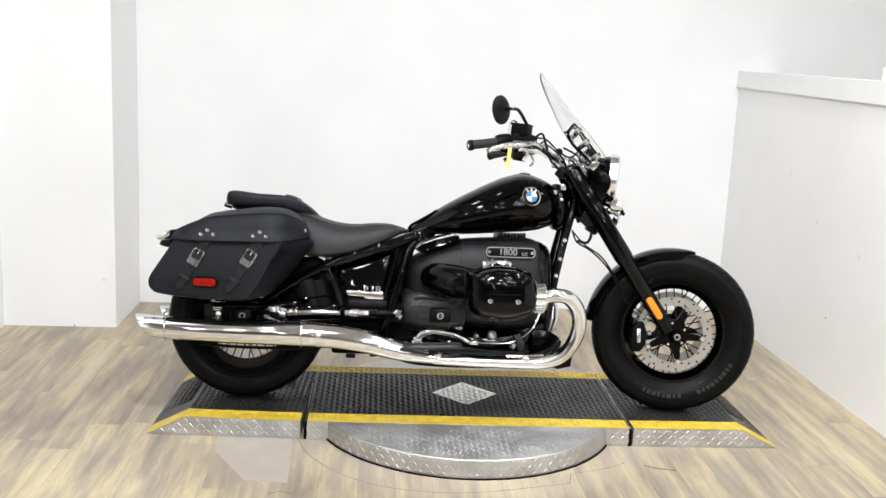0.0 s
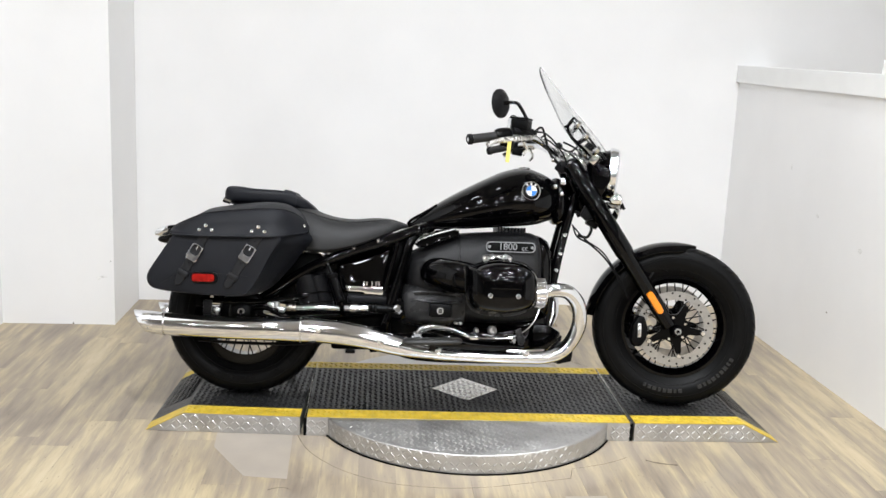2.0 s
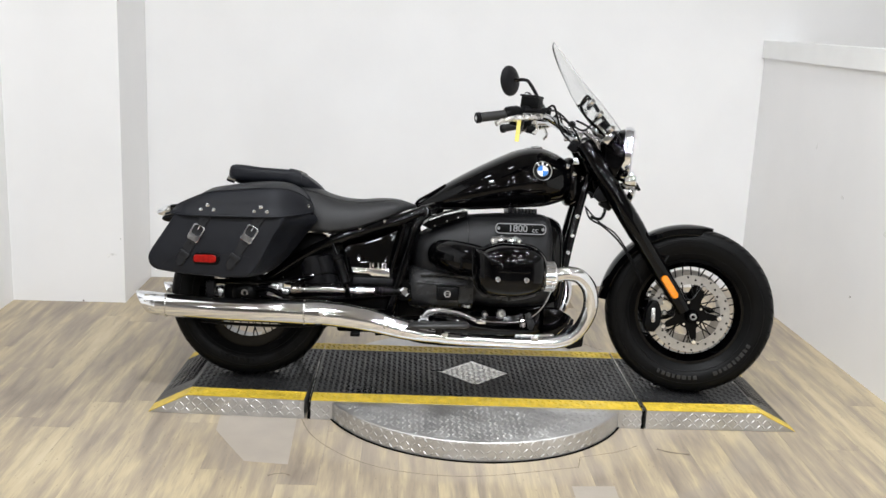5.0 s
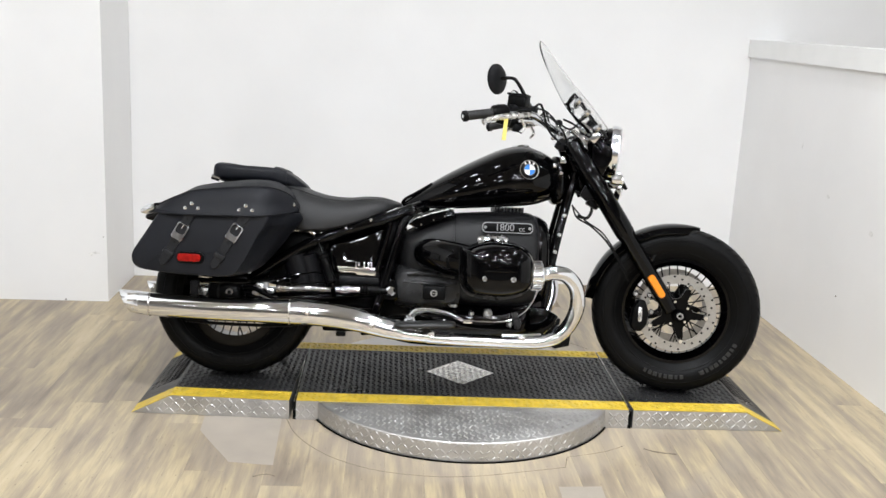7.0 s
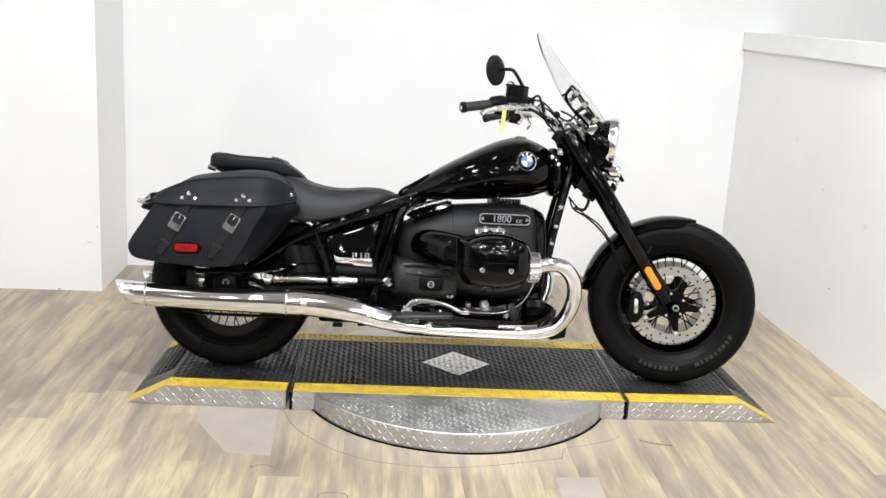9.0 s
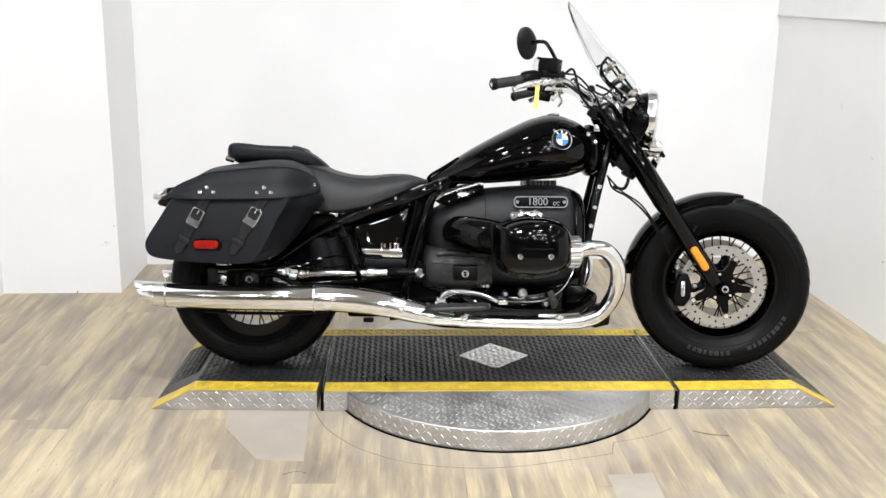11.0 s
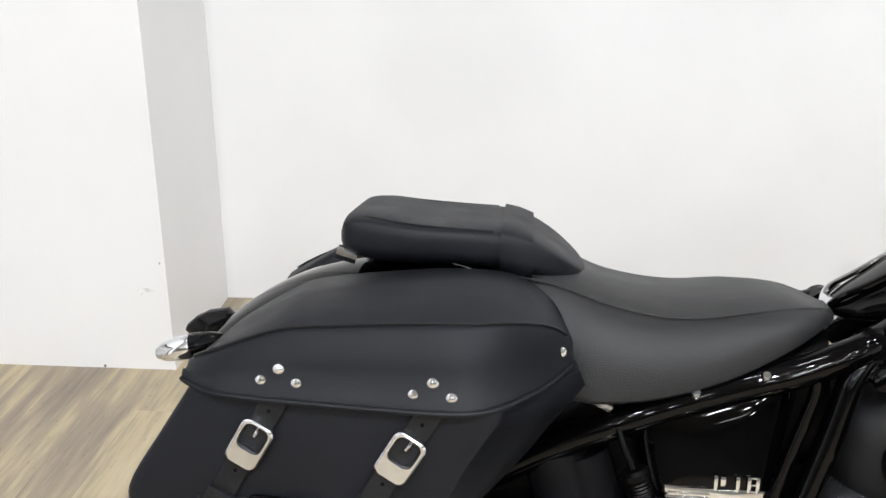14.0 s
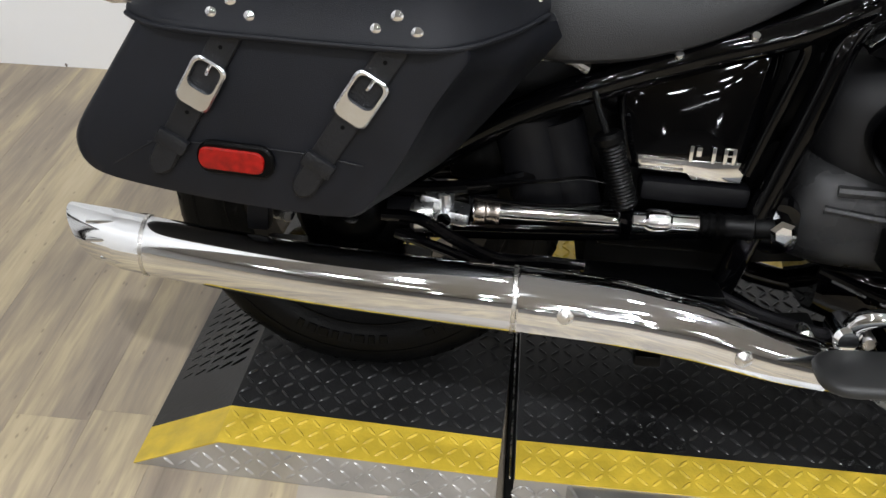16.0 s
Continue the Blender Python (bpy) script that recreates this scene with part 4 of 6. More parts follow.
# --- fuel tank ---
TANK = [(-0.248, 0.668, 0.686, 0.022), (-0.226, 0.664, 0.704, 0.050), (-0.188, 0.664, 0.730, 0.070), (-0.13, 0.666, 0.772, 0.098), (-0.062, 0.670, 0.813, 0.126), (0.042, 0.678, 0.868, 0.152), (0.127, 0.688, 0.905, 0.163), (0.203, 0.696, 0.918, 0.163), (0.258, 0.702, 0.905, 0.150), (0.306, 0.72, 0.882, 0.120), (0.338, 0.748, 0.852, 0.078), (0.348, 0.78, 0.82, 0.030)]
tank = part("fuel_tank", hull(TANK, 2.25, 36, 5, 0.40), GLOSS, bike, "gloss black teardrop fuel tank")


def tank_y(x, z, n=2.25, widest=0.40):
    st = min(spline(TANK, 12), key=lambda s: abs(s[0] - x))
    zc = st[1] + (st[2] - st[1]) * widest
    h = (st[2] - zc) if z > zc else (zc - st[1])
    return st[3] * max(0, 1 - abs((z - zc) / h) ** n) ** (1 / n)


for s in (-1, 1):
    rx, rz = 0.210, 0.822
    ry = tank_y(rx, rz)
    ny = Vector((rx, s * ry, rz)) - Vector((rx, s * tank_y(rx, rz - 0.02), rz - 0.02))
    nx = Vector((rx + 0.03, s * tank_y(rx + 0.03, rz), rz)) - Vector((rx - 0.03, s * tank_y(rx - 0.03, rz), rz))
    nn = nx.cross(ny).normalized()
    if nn.y * s < 0:
        nn = -nn
    base = Matrix.Translation((rx, s * ry, rz)) @ nn.to_track_quat("Z", "Y").to_matrix().to_4x4()
    ring = part("emblem", put(lathe([(0.0, -0.006), (0.034, -0.006), (0.0345, 0.004), (0.030, 0.0055), (0.0, 0.0055)], (0, 0, 0), (0, 0, 1), 36), base), PLASTIC, tank, "round black enamel emblem with blue and white quarters")
    part("emblem_rim", put(lathe([(0.0345, 0.0), (0.0365, 0.002), (0.0365, 0.006), (0.0345, 0.0065), (0.033, 0.005)], (0, 0, 0), (0, 0, 1), 36, True), base), CHROME, ring)
    part("emblem_rim", put(lathe([(0.0205, 0.0055), (0.0225, 0.0055), (0.0225, 0.0068), (0.0205, 0.0068)], (0, 0, 0), (0, 0, 1), 32, True), base), CHROME, ring)
    for q4 in range(4):
        fan = [(0, 0)] + [(0.0205 * math.cos(radians(q4 * 90 + 9 * i)), 0.0205 * math.sin(radians(q4 * 90 + 9 * i))) for i in range(11)]
        part("emblem_quarter", put(loft([[(x, y, 0.005) for x, y in fan], [(x, y, 0.0063) for x, y in fan]]), base), (WHITE, BLUE)[q4 % 2], ring)
    for i in range(3):
        a = radians(55 + i * 35)
        part("emblem_mark", put(put(box((0, 0, 0.0058), (0.006, 0.009, 0.001)), Matrix.Translation((0.0275 * math.cos(a), 0.0275 * math.sin(a), 0)) @ Matrix.Rotation(a - math.pi / 2, 4, "Z")), base), WHITE, ring)
part("filler_cap", lathe([(0.0, 0.012), (0.028, 0.011), (0.034, 0.006), (0.035, -0.006)], (0.195, 0, 0.911), (-0.12, 0, 1), 32), CHROME, tank, "low chrome filler cap")
part("tank_trim", tube([(-0.250, -0.020, 0.684), (-0.238, -0.034, 0.700), (-0.205, -0.040, 0.719), (-0.165, -0.044, 0.744), (-0.140, -0.046, 0.760)], 0.0055, 10), GLOSS, tank, "gloss black rear tank trim")
part("tank_trim", tube([(-0.250, 0.020, 0.684), (-0.238, 0.034, 0.700), (-0.205, 0.040, 0.719), (-0.165, 0.044, 0.744), (-0.140, 0.046, 0.760)], 0.005, 10), CHROME, tank)
part("tank_trim", box((-0.250, 0, 0.682), (0.012, 0.045, 0.024), 0.005, (0, 20, 0)), CHROME, tank)
part("tank_seam", tube([(-0.18, -0.085, 0.672), (-0.06, -0.128, 0.674), (0.10, -0.156, 0.686), (0.22, -0.154, 0.698), (0.30, -0.115, 0.722)], 0.005, 8), GLOSS, tank)

# --- seats ---
seat = part("rider_seat", hull([(-0.735, 0.60, 0.742, 0.10), (-0.70, 0.578, 0.744, 0.145), (-0.66, 0.562, 0.748, 0.165), (-0.615, 0.556, 0.730, 0.178), (-0.575, 0.557, 0.713, 0.182), (-0.515, 0.566, 0.699, 0.180), (-0.45, 0.584, 0.696, 0.172), (-0.388, 0.608, 0.702, 0.158), (-0.323, 0.640, 0.701, 0.132), (-0.279, 0.660, 0.690, 0.092), (-0.250, 0.668, 0.680, 0.045)], 2.9, 40, 4, 0.16), VINYL, bike, "low black vinyl rider seat")
for s in (-1, 1):
    part("seat_seam", tube([(-0.70, s * 0.118, 0.728), (-0.64, s * 0.128, 0.718), (-0.575, s * 0.134, 0.697), (-0.51, s * 0.134, 0.684), (-0.45, s * 0.128, 0.682), (-0.38, s * 0.116, 0.690), (-0.31, s * 0.088, 0.692), (-0.27, s * 0.052, 0.685)], 0.0016, 6), VINYL, seat)
part("seat_button", lathe([(0.0, 0.004), (0.012, 0.003), (0.014, -0.004)], (-0.585, -0.01, 0.708), (0.35, 0, 1), 16), DARKGAP, seat)
pad = part("passenger_seat", hull([(-0.950, 0.756, 0.784, 0.095), (-0.938, 0.744, 0.804, 0.122), (-0.90, 0.736, 0.806, 0.132), (-0.84, 0.735, 0.799, 0.136), (-0.78, 0.736, 0.797, 0.136), (-0.725, 0.733, 0.794, 0.134), (-0.69, 0.726, 0.786, 0.128), (-0.655, 0.718, 0.768, 0.114), (-0.630, 0.714, 0.750, 0.094), (-0.612, 0.712, 0.735, 0.064), (-0.603, 0.714, 0.726, 0.022)], 4.2, 44, 4, 0.66), LEATHER, bike, "black passenger pad on the rear mudguard")
for s in (-1, 1):
    part("pad_piping", tube([(-0.925, s * 0.108, 0.8010), (-0.90, s * 0.115, 0.8010), (-0.86, s * 0.121, 0.7965), (-0.80, s * 0.124, 0.7925), (-0.735, s * 0.124, 0.7900)], 0.0020, 6), STRAP, pad)
    part("grab_bracket", tube([(-0.925, s * 0.110, 0.744), (-0.942, s * 0.112, 0.749), (-0.952, s * 0.112, 0.752)], 0.010, 10), CHROME, pad, "chrome pad bracket")
rings = []
for s in spline([(-0.724, 0.726, 0.7985, 0.1375), (-0.702, 0.721, 0.7945, 0.1345), (-0.680, 0.717, 0.7865, 0.1290)], 3):
    rings.append(superring(s[0], s[1], s[2] + 0.001, s[3] + 0.001, n=4.2, k=44, widest=0.66))
part("pad_strap", loft(rings), LEATHER, pad, "broad black stitched strap")

# --- tail ---
part("rear_fender", arc_fender(-0.872, 0.320, 0.405, 54, 136, 0.118, 0.055, 28, 1.0), GLOSS, bike, "gloss black rear mudguard")
part("number_plate_bracket", prism([(-1.175, 0.455), (-1.150, 0.545), (-1.130, 0.610), (-1.120, 0.606), (-1.140, 0.54), (-1.165, 0.45)], -0.095, 0.095, 0.002), PLASTIC, bike, "black tail plate bracket")
for s in (-1, 1):
    sz = 0.627 if s < 0 else 0.575
    part("signal_stalk", tube([(-1.11, s * 0.10, sz - 0.027), (-1.125, s * 0.15, sz - 0.009), (-1.138, s * 0.185, sz + 0.001)], 0.007, 8), GLOSS, bike)
    sig = part("rear_signal", lathe([(0.0, -0.042), (0.007, -0.039), (0.013, -0.028), (0.0165, -0.010), (0.0175, 0.008), (0.016, 0.012), (0.0, 0.012)], (-1.146, s * 0.195, sz), (1, 0, 0.28), 24), CHROME, bike, "chrome bullet rear indicator")
    part("signal_cap", lathe([(0.0, 0.060), (0.008, 0.056), (0.013, 0.042), (0.0165, 0.020), (0.0168, 0.0125), (0.0, 0.0125)], (-1.146, s * 0.195, sz), (1, 0, 0.28), 24), GLOSS, sig)
part("tail_lamp", lathe([(0.0, -0.048), (0.010, -0.040), (0.019, -0.022), (0.024, 0.0), (0.022, 0.03), (0.0, 0.042)], (-1.175, 0.02, 0.602), (1, 0, 0.25), 28), GLOSS, bike, "gloss black bullet tail lamp")


def saddlebag(s):
    """Leather pannier with a separate lid, straps, buckles, rivets and a reflector."""
    def yy(x, y):
        return s * (y - 0.022 + 0.13 * max(0.0, -0.76 - x))
    outer = [(-1.108, 0.607), (-1.156, 0.532), (-1.194, 0.472), (-1.200, 0.443), (-1.187, 0.418), (-1.152, 0.405), (-1.05, 0.395), (-0.95, 0.391), (-0.865, 0.392), (-0.830, 0.404), (-0.792, 0.46), (-0.752, 0.54), (-0.717, 0.617), (-0.85, 0.615), (-0.98, 0.611)]
    inner = [(-1.104, 0.607), (-1.148, 0.530), (-1.184, 0.470), (-1.191, 0.440), (-1.177, 0.414), (-1.142, 0.400), (-1.05, 0.389), (-0.95, 0.385), (-0.86, 0.385), (-0.775, 0.412), (-0.718, 0.468), (-0.660, 0.545), (-0.625, 0.620), (-0.85, 0.617), (-0.98, 0.611)]
    o = [tuple(p) for p in spline(outer, 3)[:-1]] + [outer[-1]]
    n = [tuple(p) for p in spline(inner, 3)[:-1]] + [inner[-1]]
    cx, cz = -0.95, 0.50

    def shrink(pts, k):
        return [(cx + (x - cx) * k, cz + (z - cz) * k) for x, z in pts]

    def lerp(t):
        return [(a[0] + (b[0] - a[0]) * t, a[1] + (b[1] - a[1]) * t) for a, b in zip(o, n)]
    rings = [[(x, yy(x, -0.341), z) for x, z in shrink(o, 0.90)], [(x, yy(x, -0.339), z) for x, z in shrink(o, 0.965)], [(x, yy(x, -0.332), z) for x, z in shrink(o, 0.99)], [(x, yy(x, -0.322), z) for x, z in o], [(x, yy(x, -0.26), z) for x, z in lerp(0.55)], [(x, yy(x, -0.20), z) for x, z in n], [(x, yy(x, -0.14), z) for x, z in shrink(n, 0.99)], [(x, yy(x, -0.125), z) for x, z in shrink(n, 0.95)]]
    bag = part("saddlebag", loft(rings), LEATHER, bike, "black leather saddlebag with two buckled straps", 0.8)
    bag.location = (0.010, 0, 0.010)
    top = [(-1.122, 0.612, 0.618), (-1.105, 0.609, 0.634), (-1.075, 0.607, 0.656), (-1.016, 0.606, 0.692), (-0.976, 0.606, 0.708), (-0.877, 0.607, 0.724), (-0.797, 0.609, 0.733), (-0.735, 0.612, 0.733), (-0.702, 0.617, 0.724), (-0.668, 0.623, 0.702), (-0.644, 0.629, 0.668), (-0.634, 0.632, 0.646)]
    lid = []
    for x, zb, zt in spline(top, 3):
        yo = -0.350 + (0.15 * ((x + 0.790) / 0.156) ** 2.3 if x > -0.790 else 0) + (0.03 * ((-1.06 - x) / 0.06) ** 1.5 if x < -1.06 else 0)
        zs = zb + 0.006 + (zt - zb) * 0.70
        ring = [(yo, zb - 0.006), (yo - 0.0065, zb - 0.002), (yo - 0.0065, zb + 0.004), (yo - 0.001, zb + 0.009), (yo + 0.004, zb + (zs - zb) * 0.5), (yo + 0.012, zs - 0.004), (yo + 0.022, zs + 0.003), (yo + 0.06, zs + (zt - zs) * 0.55), (yo + 0.12, zt)]
        ring = [(x, yy(x, y), z) for y, z in ring] + [(x, yy(x, -0.135), zt), (x, yy(x, -0.125), zt - 0.012), (x, yy(x, -0.125), zb - 0.006)]
        lid.append(ring)
    lidob = part("bag_lid", loft(lid), LEATHER, bag, "domed leather lid with piped edge", 0.9)
    part("lid_seam", tube([(r[6][0], r[6][1], r[6][2] + 0.0012) for r in lid[2:-3:2]], 0.0024, 6, 2), STRAP, bag)
    part("lid_piping", tube([(r[1][0], r[1][1] , r[1][2] - 0.001) for r in lid[::2]], 0.0036, 8, 2), LEATHER, bag, "stitched leather piping")
    face = lambda x: yy(x, -0.3425)
    part("stitch_line", tube([(-1.10, face(-1.10), 0.462), (-1.0, face(-1.0), 0.470), (-0.90, face(-0.90), 0.470), (-0.835, face(-0.835), 0.464)], 0.0009, 5), STRAP, bag)
    part("stitch_line", tube([(-1.165, face(-1.165) + s * 0.004, 0.415), (-1.12, face(-1.12), 0.445), (-1.075, face(-1.075), 0.475)], 0.0009, 5), STRAP, bag)
    for x0, z0, x1, z1 in ((-0.990, 0.606, -1.080, 0.442), (-0.800, 0.608, -0.902, 0.436)):
        d = Vector((x1 - x0, face(x1) - face(x0), z1 - z0))
        ln = d.length
        mid = (Vector((x0, face(x0), z0)) + Vector((x1, face(x1), z1))) / 2
        zaxis = -d.normalized()
        yaxis = Vector((0, -s, 0))
        xaxis = yaxis.cross(zaxis).normalized()
        yaxis = zaxis.cross(xaxis)
        m = Matrix((xaxis, yaxis, zaxis)).transposed().to_4x4()
        m.translation = mid
        # in the strap's own axes: x across, y out from the bag, z up along the strap
        tipz = -ln / 2
        strap_outline = [(-0.016, ln / 2), (0.016, ln / 2), (0.0155, tipz + 0.012), (0.0155, tipz - 0.004), (0.011, tipz - 0.013), (0.0, tipz - 0.017), (-0.011, tipz - 0.013), (-0.0155, tipz - 0.004), (-0.0155, tipz + 0.012)]
        part("strap", put(prism(strap_outline, 0.001, 0.0065, 0.0012, 1), m), STRAP, bag, "black leather strap with pointed tip")
        part("strap_keeper", put(box((0, 0.0075, tipz + 0.031), (0.039, 0.012, 0.020), 0.004), m), STRAP, bag)
        part("strap_end", put(prism([(-0.014, tipz + 0.028), (0.014, tipz + 0.028), (0.0145, tipz - 0.001), (0.009, tipz - 0.012), (0.0, tipz - 0.018), (-0.009, tipz - 0.012), (-0.0145, tipz - 0.001)], 0.006, 0.0115, 0.0015, 1), m), STRAP, bag)
        bz = ln / 2 - 0.068
        frame_out, frame_in = rounded(0, bz - 0.004, 0.043, 0.063, 0.010), rounded(0.0, bz + 0.0065, 0.031, 0.034, 0.009)
        bk = loft([[(x, 0.008, z) for x, z in frame_out], [(x, 0.012, z) for x, z in frame_out], [(x * 0.9, 0.0145, bz + (z - bz) * 0.93) for x, z in frame_out], [(x * 1.08, 0.0145, bz + 0.006 + (z - bz - 0.006) * 1.06) for x, z in frame_in], [(x, 0.012, z) for x, z in frame_in], [(x, 0.008, z) for x, z in frame_in]], True, True)
        part("buckle", put(bk, m), BUCKLE, bag, "polished chrome buckle")
        part("buckle_pin", put(tube([(0, 0.012, bz + 0.026), (0, 0.0135, bz + 0.018), (0, 0.0115, bz + 0.010)], 0.0022, 6), m), CHROME, bag)
        for hz in (ln / 2 - 0.022, bz - 0.046):
            part("strap_hole", put(lathe([(0.0, 0.0004), (0.0026, 0.0004), (0.0026, 0)], (0, 0.0066, hz), (0, 1, 0), 8), m), DARKGAP, bag)
    rv = finish("rivet", lathe([(0.0, 0.0048), (0.004, 0.0042), (0.0068, 0.0018), (0.0072, 0.0)], (0, 0, 0), (0, -s, 0), 16), CHROME)
    for tx, tz in ((-0.988, 0.640), (-0.800, 0.640)):
        for ddx, ddz in ((-0.0225, -0.016), (0, 0), (0.0225, -0.016)):
            share("rivet", rv, bag, Matrix.Translation((tx + ddx, yy(tx + ddx, -0.3475), tz + ddz)))
    share("rivet", rv, bag, Matrix.Translation((-0.650, s * -0.246, 0.650)))
    rx, rz = -0.992, 0.454
    part("reflector_mount", loft([[(x, yy(x, -0.341 + d), z) for x, z in rounded(rx + 0.004, rz, 0.096 - i, 0.040 - i, 0.018 - i / 2)] for d, i in ((0.004, 0), (-0.006, 0), (-0.009, 0.006))]), PLASTIC, bag)
    part("red_reflector", loft([[(x, yy(x, -0.341 + d), z) for x, z in rounded(rx, rz, 0.081 - i * 0.3, 0.027 - i, 0.0105)] for d, i in ((-0.006, 0), (-0.011, 0), (-0.013, 0.004))]), RED, bag, "red side reflector")


saddlebag(1)
saddlebag(-1)

# --- frame ---
for s in (-1, 1):
    part("frame_tube", tube([(-0.16, s * 0.07, 0.672), (-0.205, s * 0.115, 0.658), (-0.243, s * 0.134, 0.615), (-0.266, s * 0.137, 0.535), (-0.293, s * 0.137, 0.440), (-0.322, s * 0.135, 0.330), (-0.345, s * 0.130, 0.245)], 0.0185, 18), GLOSS, bike, "gloss black frame tube")
    part("rear_rail", tube([(-0.185, s * 0.095, 0.672), (-0.235, s * 0.134, 0.652), (-0.322, s * 0.142, 0.616), (-0.404, s * 0.143, 0.590), (-0.488, s * 0.143, 0.561), (-0.563, s * 0.141, 0.529), (-0.630, s * 0.128, 0.494), (-0.72, s * 0.108, 0.435), (-0.865, s * 0.100, 0.330)], 0.0215, 20), GLOSS, bike, "stout gloss black swingarm tube")
    part("cover_frame", tube([(-0.330, s * 0.146, 0.626), (-0.305, s * 0.146, 0.622), (-0.293, s * 0.142, 0.600), (-0.304, s * 0.138, 0.550), (-0.320, s * 0.134, 0.490), (-0.336, s * 0.130, 0.425)], 0.0095, 12), GLOSS, bike, "slim gloss black bent tube")
    part("tube_stub", lathe([(0.0, 0.012), (0.011, 0.011), (0.0125, 0.006), (0.0125, -0.02)], (-0.302, s * 0.146, 0.624), (-1, s * 0.2, 0.15), 16), STEEL, bike)
    for bx, bz in ((-0.365, 0.618), (-0.455, 0.588)):
        part("rail_bolt", lathe([(0.0, 0.007), (0.005, 0.007), (0.0075, 0.003), (0.0075, -0.006)], (bx, s * 0.158, bz - 0.004), (0, s * 0.8, 0.6), 12), CHROME, bike)
    # cover over the throttle body under the tank's tail
    top = [(-0.224, 0.607), (-0.200, 0.627), (-0.144, 0.648), (-0.078, 0.666), (-0.060, 0.664)]
    low = [(-0.205, 0.598), (-0.188, 0.597), (-0.142, 0.616), (-0.085, 0.637), (-0.062, 0.645)]
    case = part("throttle_cover", loft([[(x0, s * 0.10, z0 + 0.004), (x0, s * 0.150, z0), (x0, s * 0.160, z0 - 0.004), (x1, s * 0.160, z1 + 0.002), (x1, s * 0.152, z1 - 0.004), (x1, s * 0.10, z1 - 0.004)] for (x0, z0), (x1, z1) in zip(top, low)]), GLOSS, bike, "gloss black throttle cover with pale sheen on top", 0.5)
    # pale steel plate stands in for the white sheen on the upward face
    part("cover_plate", loft([[(x0, s * 0.100, z0 + 0.010), (x0 + 0.004, s * 0.148, z0 + 0.0045), (x0 + 0.004, s * 0.148, z0 + 0.001), (x0, s * 0.100, z0 + 0.005)] for x0, z0 in top]), STEEL, case, "pale plate giving the cover's top its sheen", 0.5)
    for bx, bz in ((-0.180, 0.602), (-0.135, 0.620), (-0.095, 0.635)):
        part("cover_screw", lathe([(0.0, 0.004), (0.003, 0.0035), (0.0042, 0.0)], (bx, s * 0.1595, bz + 0.004), (0, s, 0), 10), CHROME, case)
    part("swingarm", tube([(-0.30, s * 0.118, 0.352), (-0.55, s * 0.122, 0.325), (-0.865, s * 0.120, 0.305)], 0.020, 14), GLOSS, bike)
    part("down_tube", tube([(0.405, s * 0.045, 0.82), (0.375, s * 0.055, 0.72), (0.335, s * 0.065, 0.55), (0.300, s * 0.075, 0.36), (0.275, s * 0.08, 0.22), (0.20, s * 0.085, 0.175), (-0.20, s * 0.09, 0.175), (-0.345, s * 0.115, 0.235)], 0.0185, 14), GLOSS, bike, "gloss black down tube")
    part("rail_joint", lathe([(0.0, 0.022), (0.018, 0.020), (0.024, 0.012), (0.024, -0.02)], (-0.222, s * 0.128, 0.655), (0, s, 0.2), 20), GLOSS, bike)
    for z in (0.585, 0.52, 0.66):
        part("frame_bolt", lathe([(0.0, 0.006), (0.006, 0.006), (0.008, 0.003), (0.008, 0)], (0.34 + (z - 0.56) * 0.22, s * 0.083, z), (0, s, 0), 10), STEEL, bike)
for s in (-1, 1):
    tilt = Matrix.Translation((0, s * 0.118, 0.45)) @ Matrix.Rotation(radians(s * 9), 4, "X") @ Matrix.Translation((0, s * -0.118, -0.45))
    rim_line = [tuple(p) for p in spline([(-0.512, 0.470), (-0.520, 0.520), (-0.506, 0.540), (-0.44, 0.563), (-0.340, 0.600), (-0.312, 0.600), (-0.306, 0.575), (-0.322, 0.500), (-0.339, 0.436), (-0.352, 0.424), (-0.480, 0.418), (-0.500, 0.428), (-0.512, 0.470)], 3)][:-1]
    dome = [[(-0.415 + (x + 0.415) * k, s * y, 0.500 + (z - 0.500) * k) for x, z in rim_line] for y, k in ((0.080, 1.0), (0.108, 1.0), (0.115, 0.985), (0.1195, 0.95), (0.1215, 0.88), (0.1235, 0.72), (0.1250, 0.50), (0.1256, 0.25))]
    cover = part("side_cover", put(loft(dome), tilt), GLOSS, bike, "gloss black side cover", 0.9)
    part("side_badge", prism([(-0.483, 0.420), (-0.484, 0.440), (-0.405, 0.437), (-0.336, 0.439), (-0.342, 0.409), (-0.408, 0.410), (-0.416, 0.418)], s * 0.117, s * 0.1265, 0.0015), CHROME, cover, "chrome wing-shaped side badge")
    for i in range(3):
        part("badge_rib", box((-0.450, s * 0.1275, 0.4235 + i * 0.0068), (0.058, 0.003, 0.0026), 0.001), CHROME, cover)
    # raised model mark shown as plain upright bars
    for bx, bw, bz in ((-0.4135, 0.0055, 0.447), (-0.4035, 0.0075, 0.4505), (-0.3835, 0.0055, 0.447), (-0.368, 0.0055, 0.447), (-0.3565, 0.0055, 0.447)):
        part("badge_mark", box((bx, s * 0.1275, bz), (bw, 0.005, 0.024 if bz < 0.45 else 0.014), 0.0015), CHROME, cover)
    for bz in (0.4375, 0.4475, 0.4575):
        part("badge_mark", box((-0.362, s * 0.1273, bz), (0.013, 0.004, 0.003), 0.001), CHROME, cover)
    part("side_pod", box((-0.400, s * 0.112, 0.390), (0.150, 0.040, 0.030), 0.009, (0, 1, 0)), SATIN, cover)

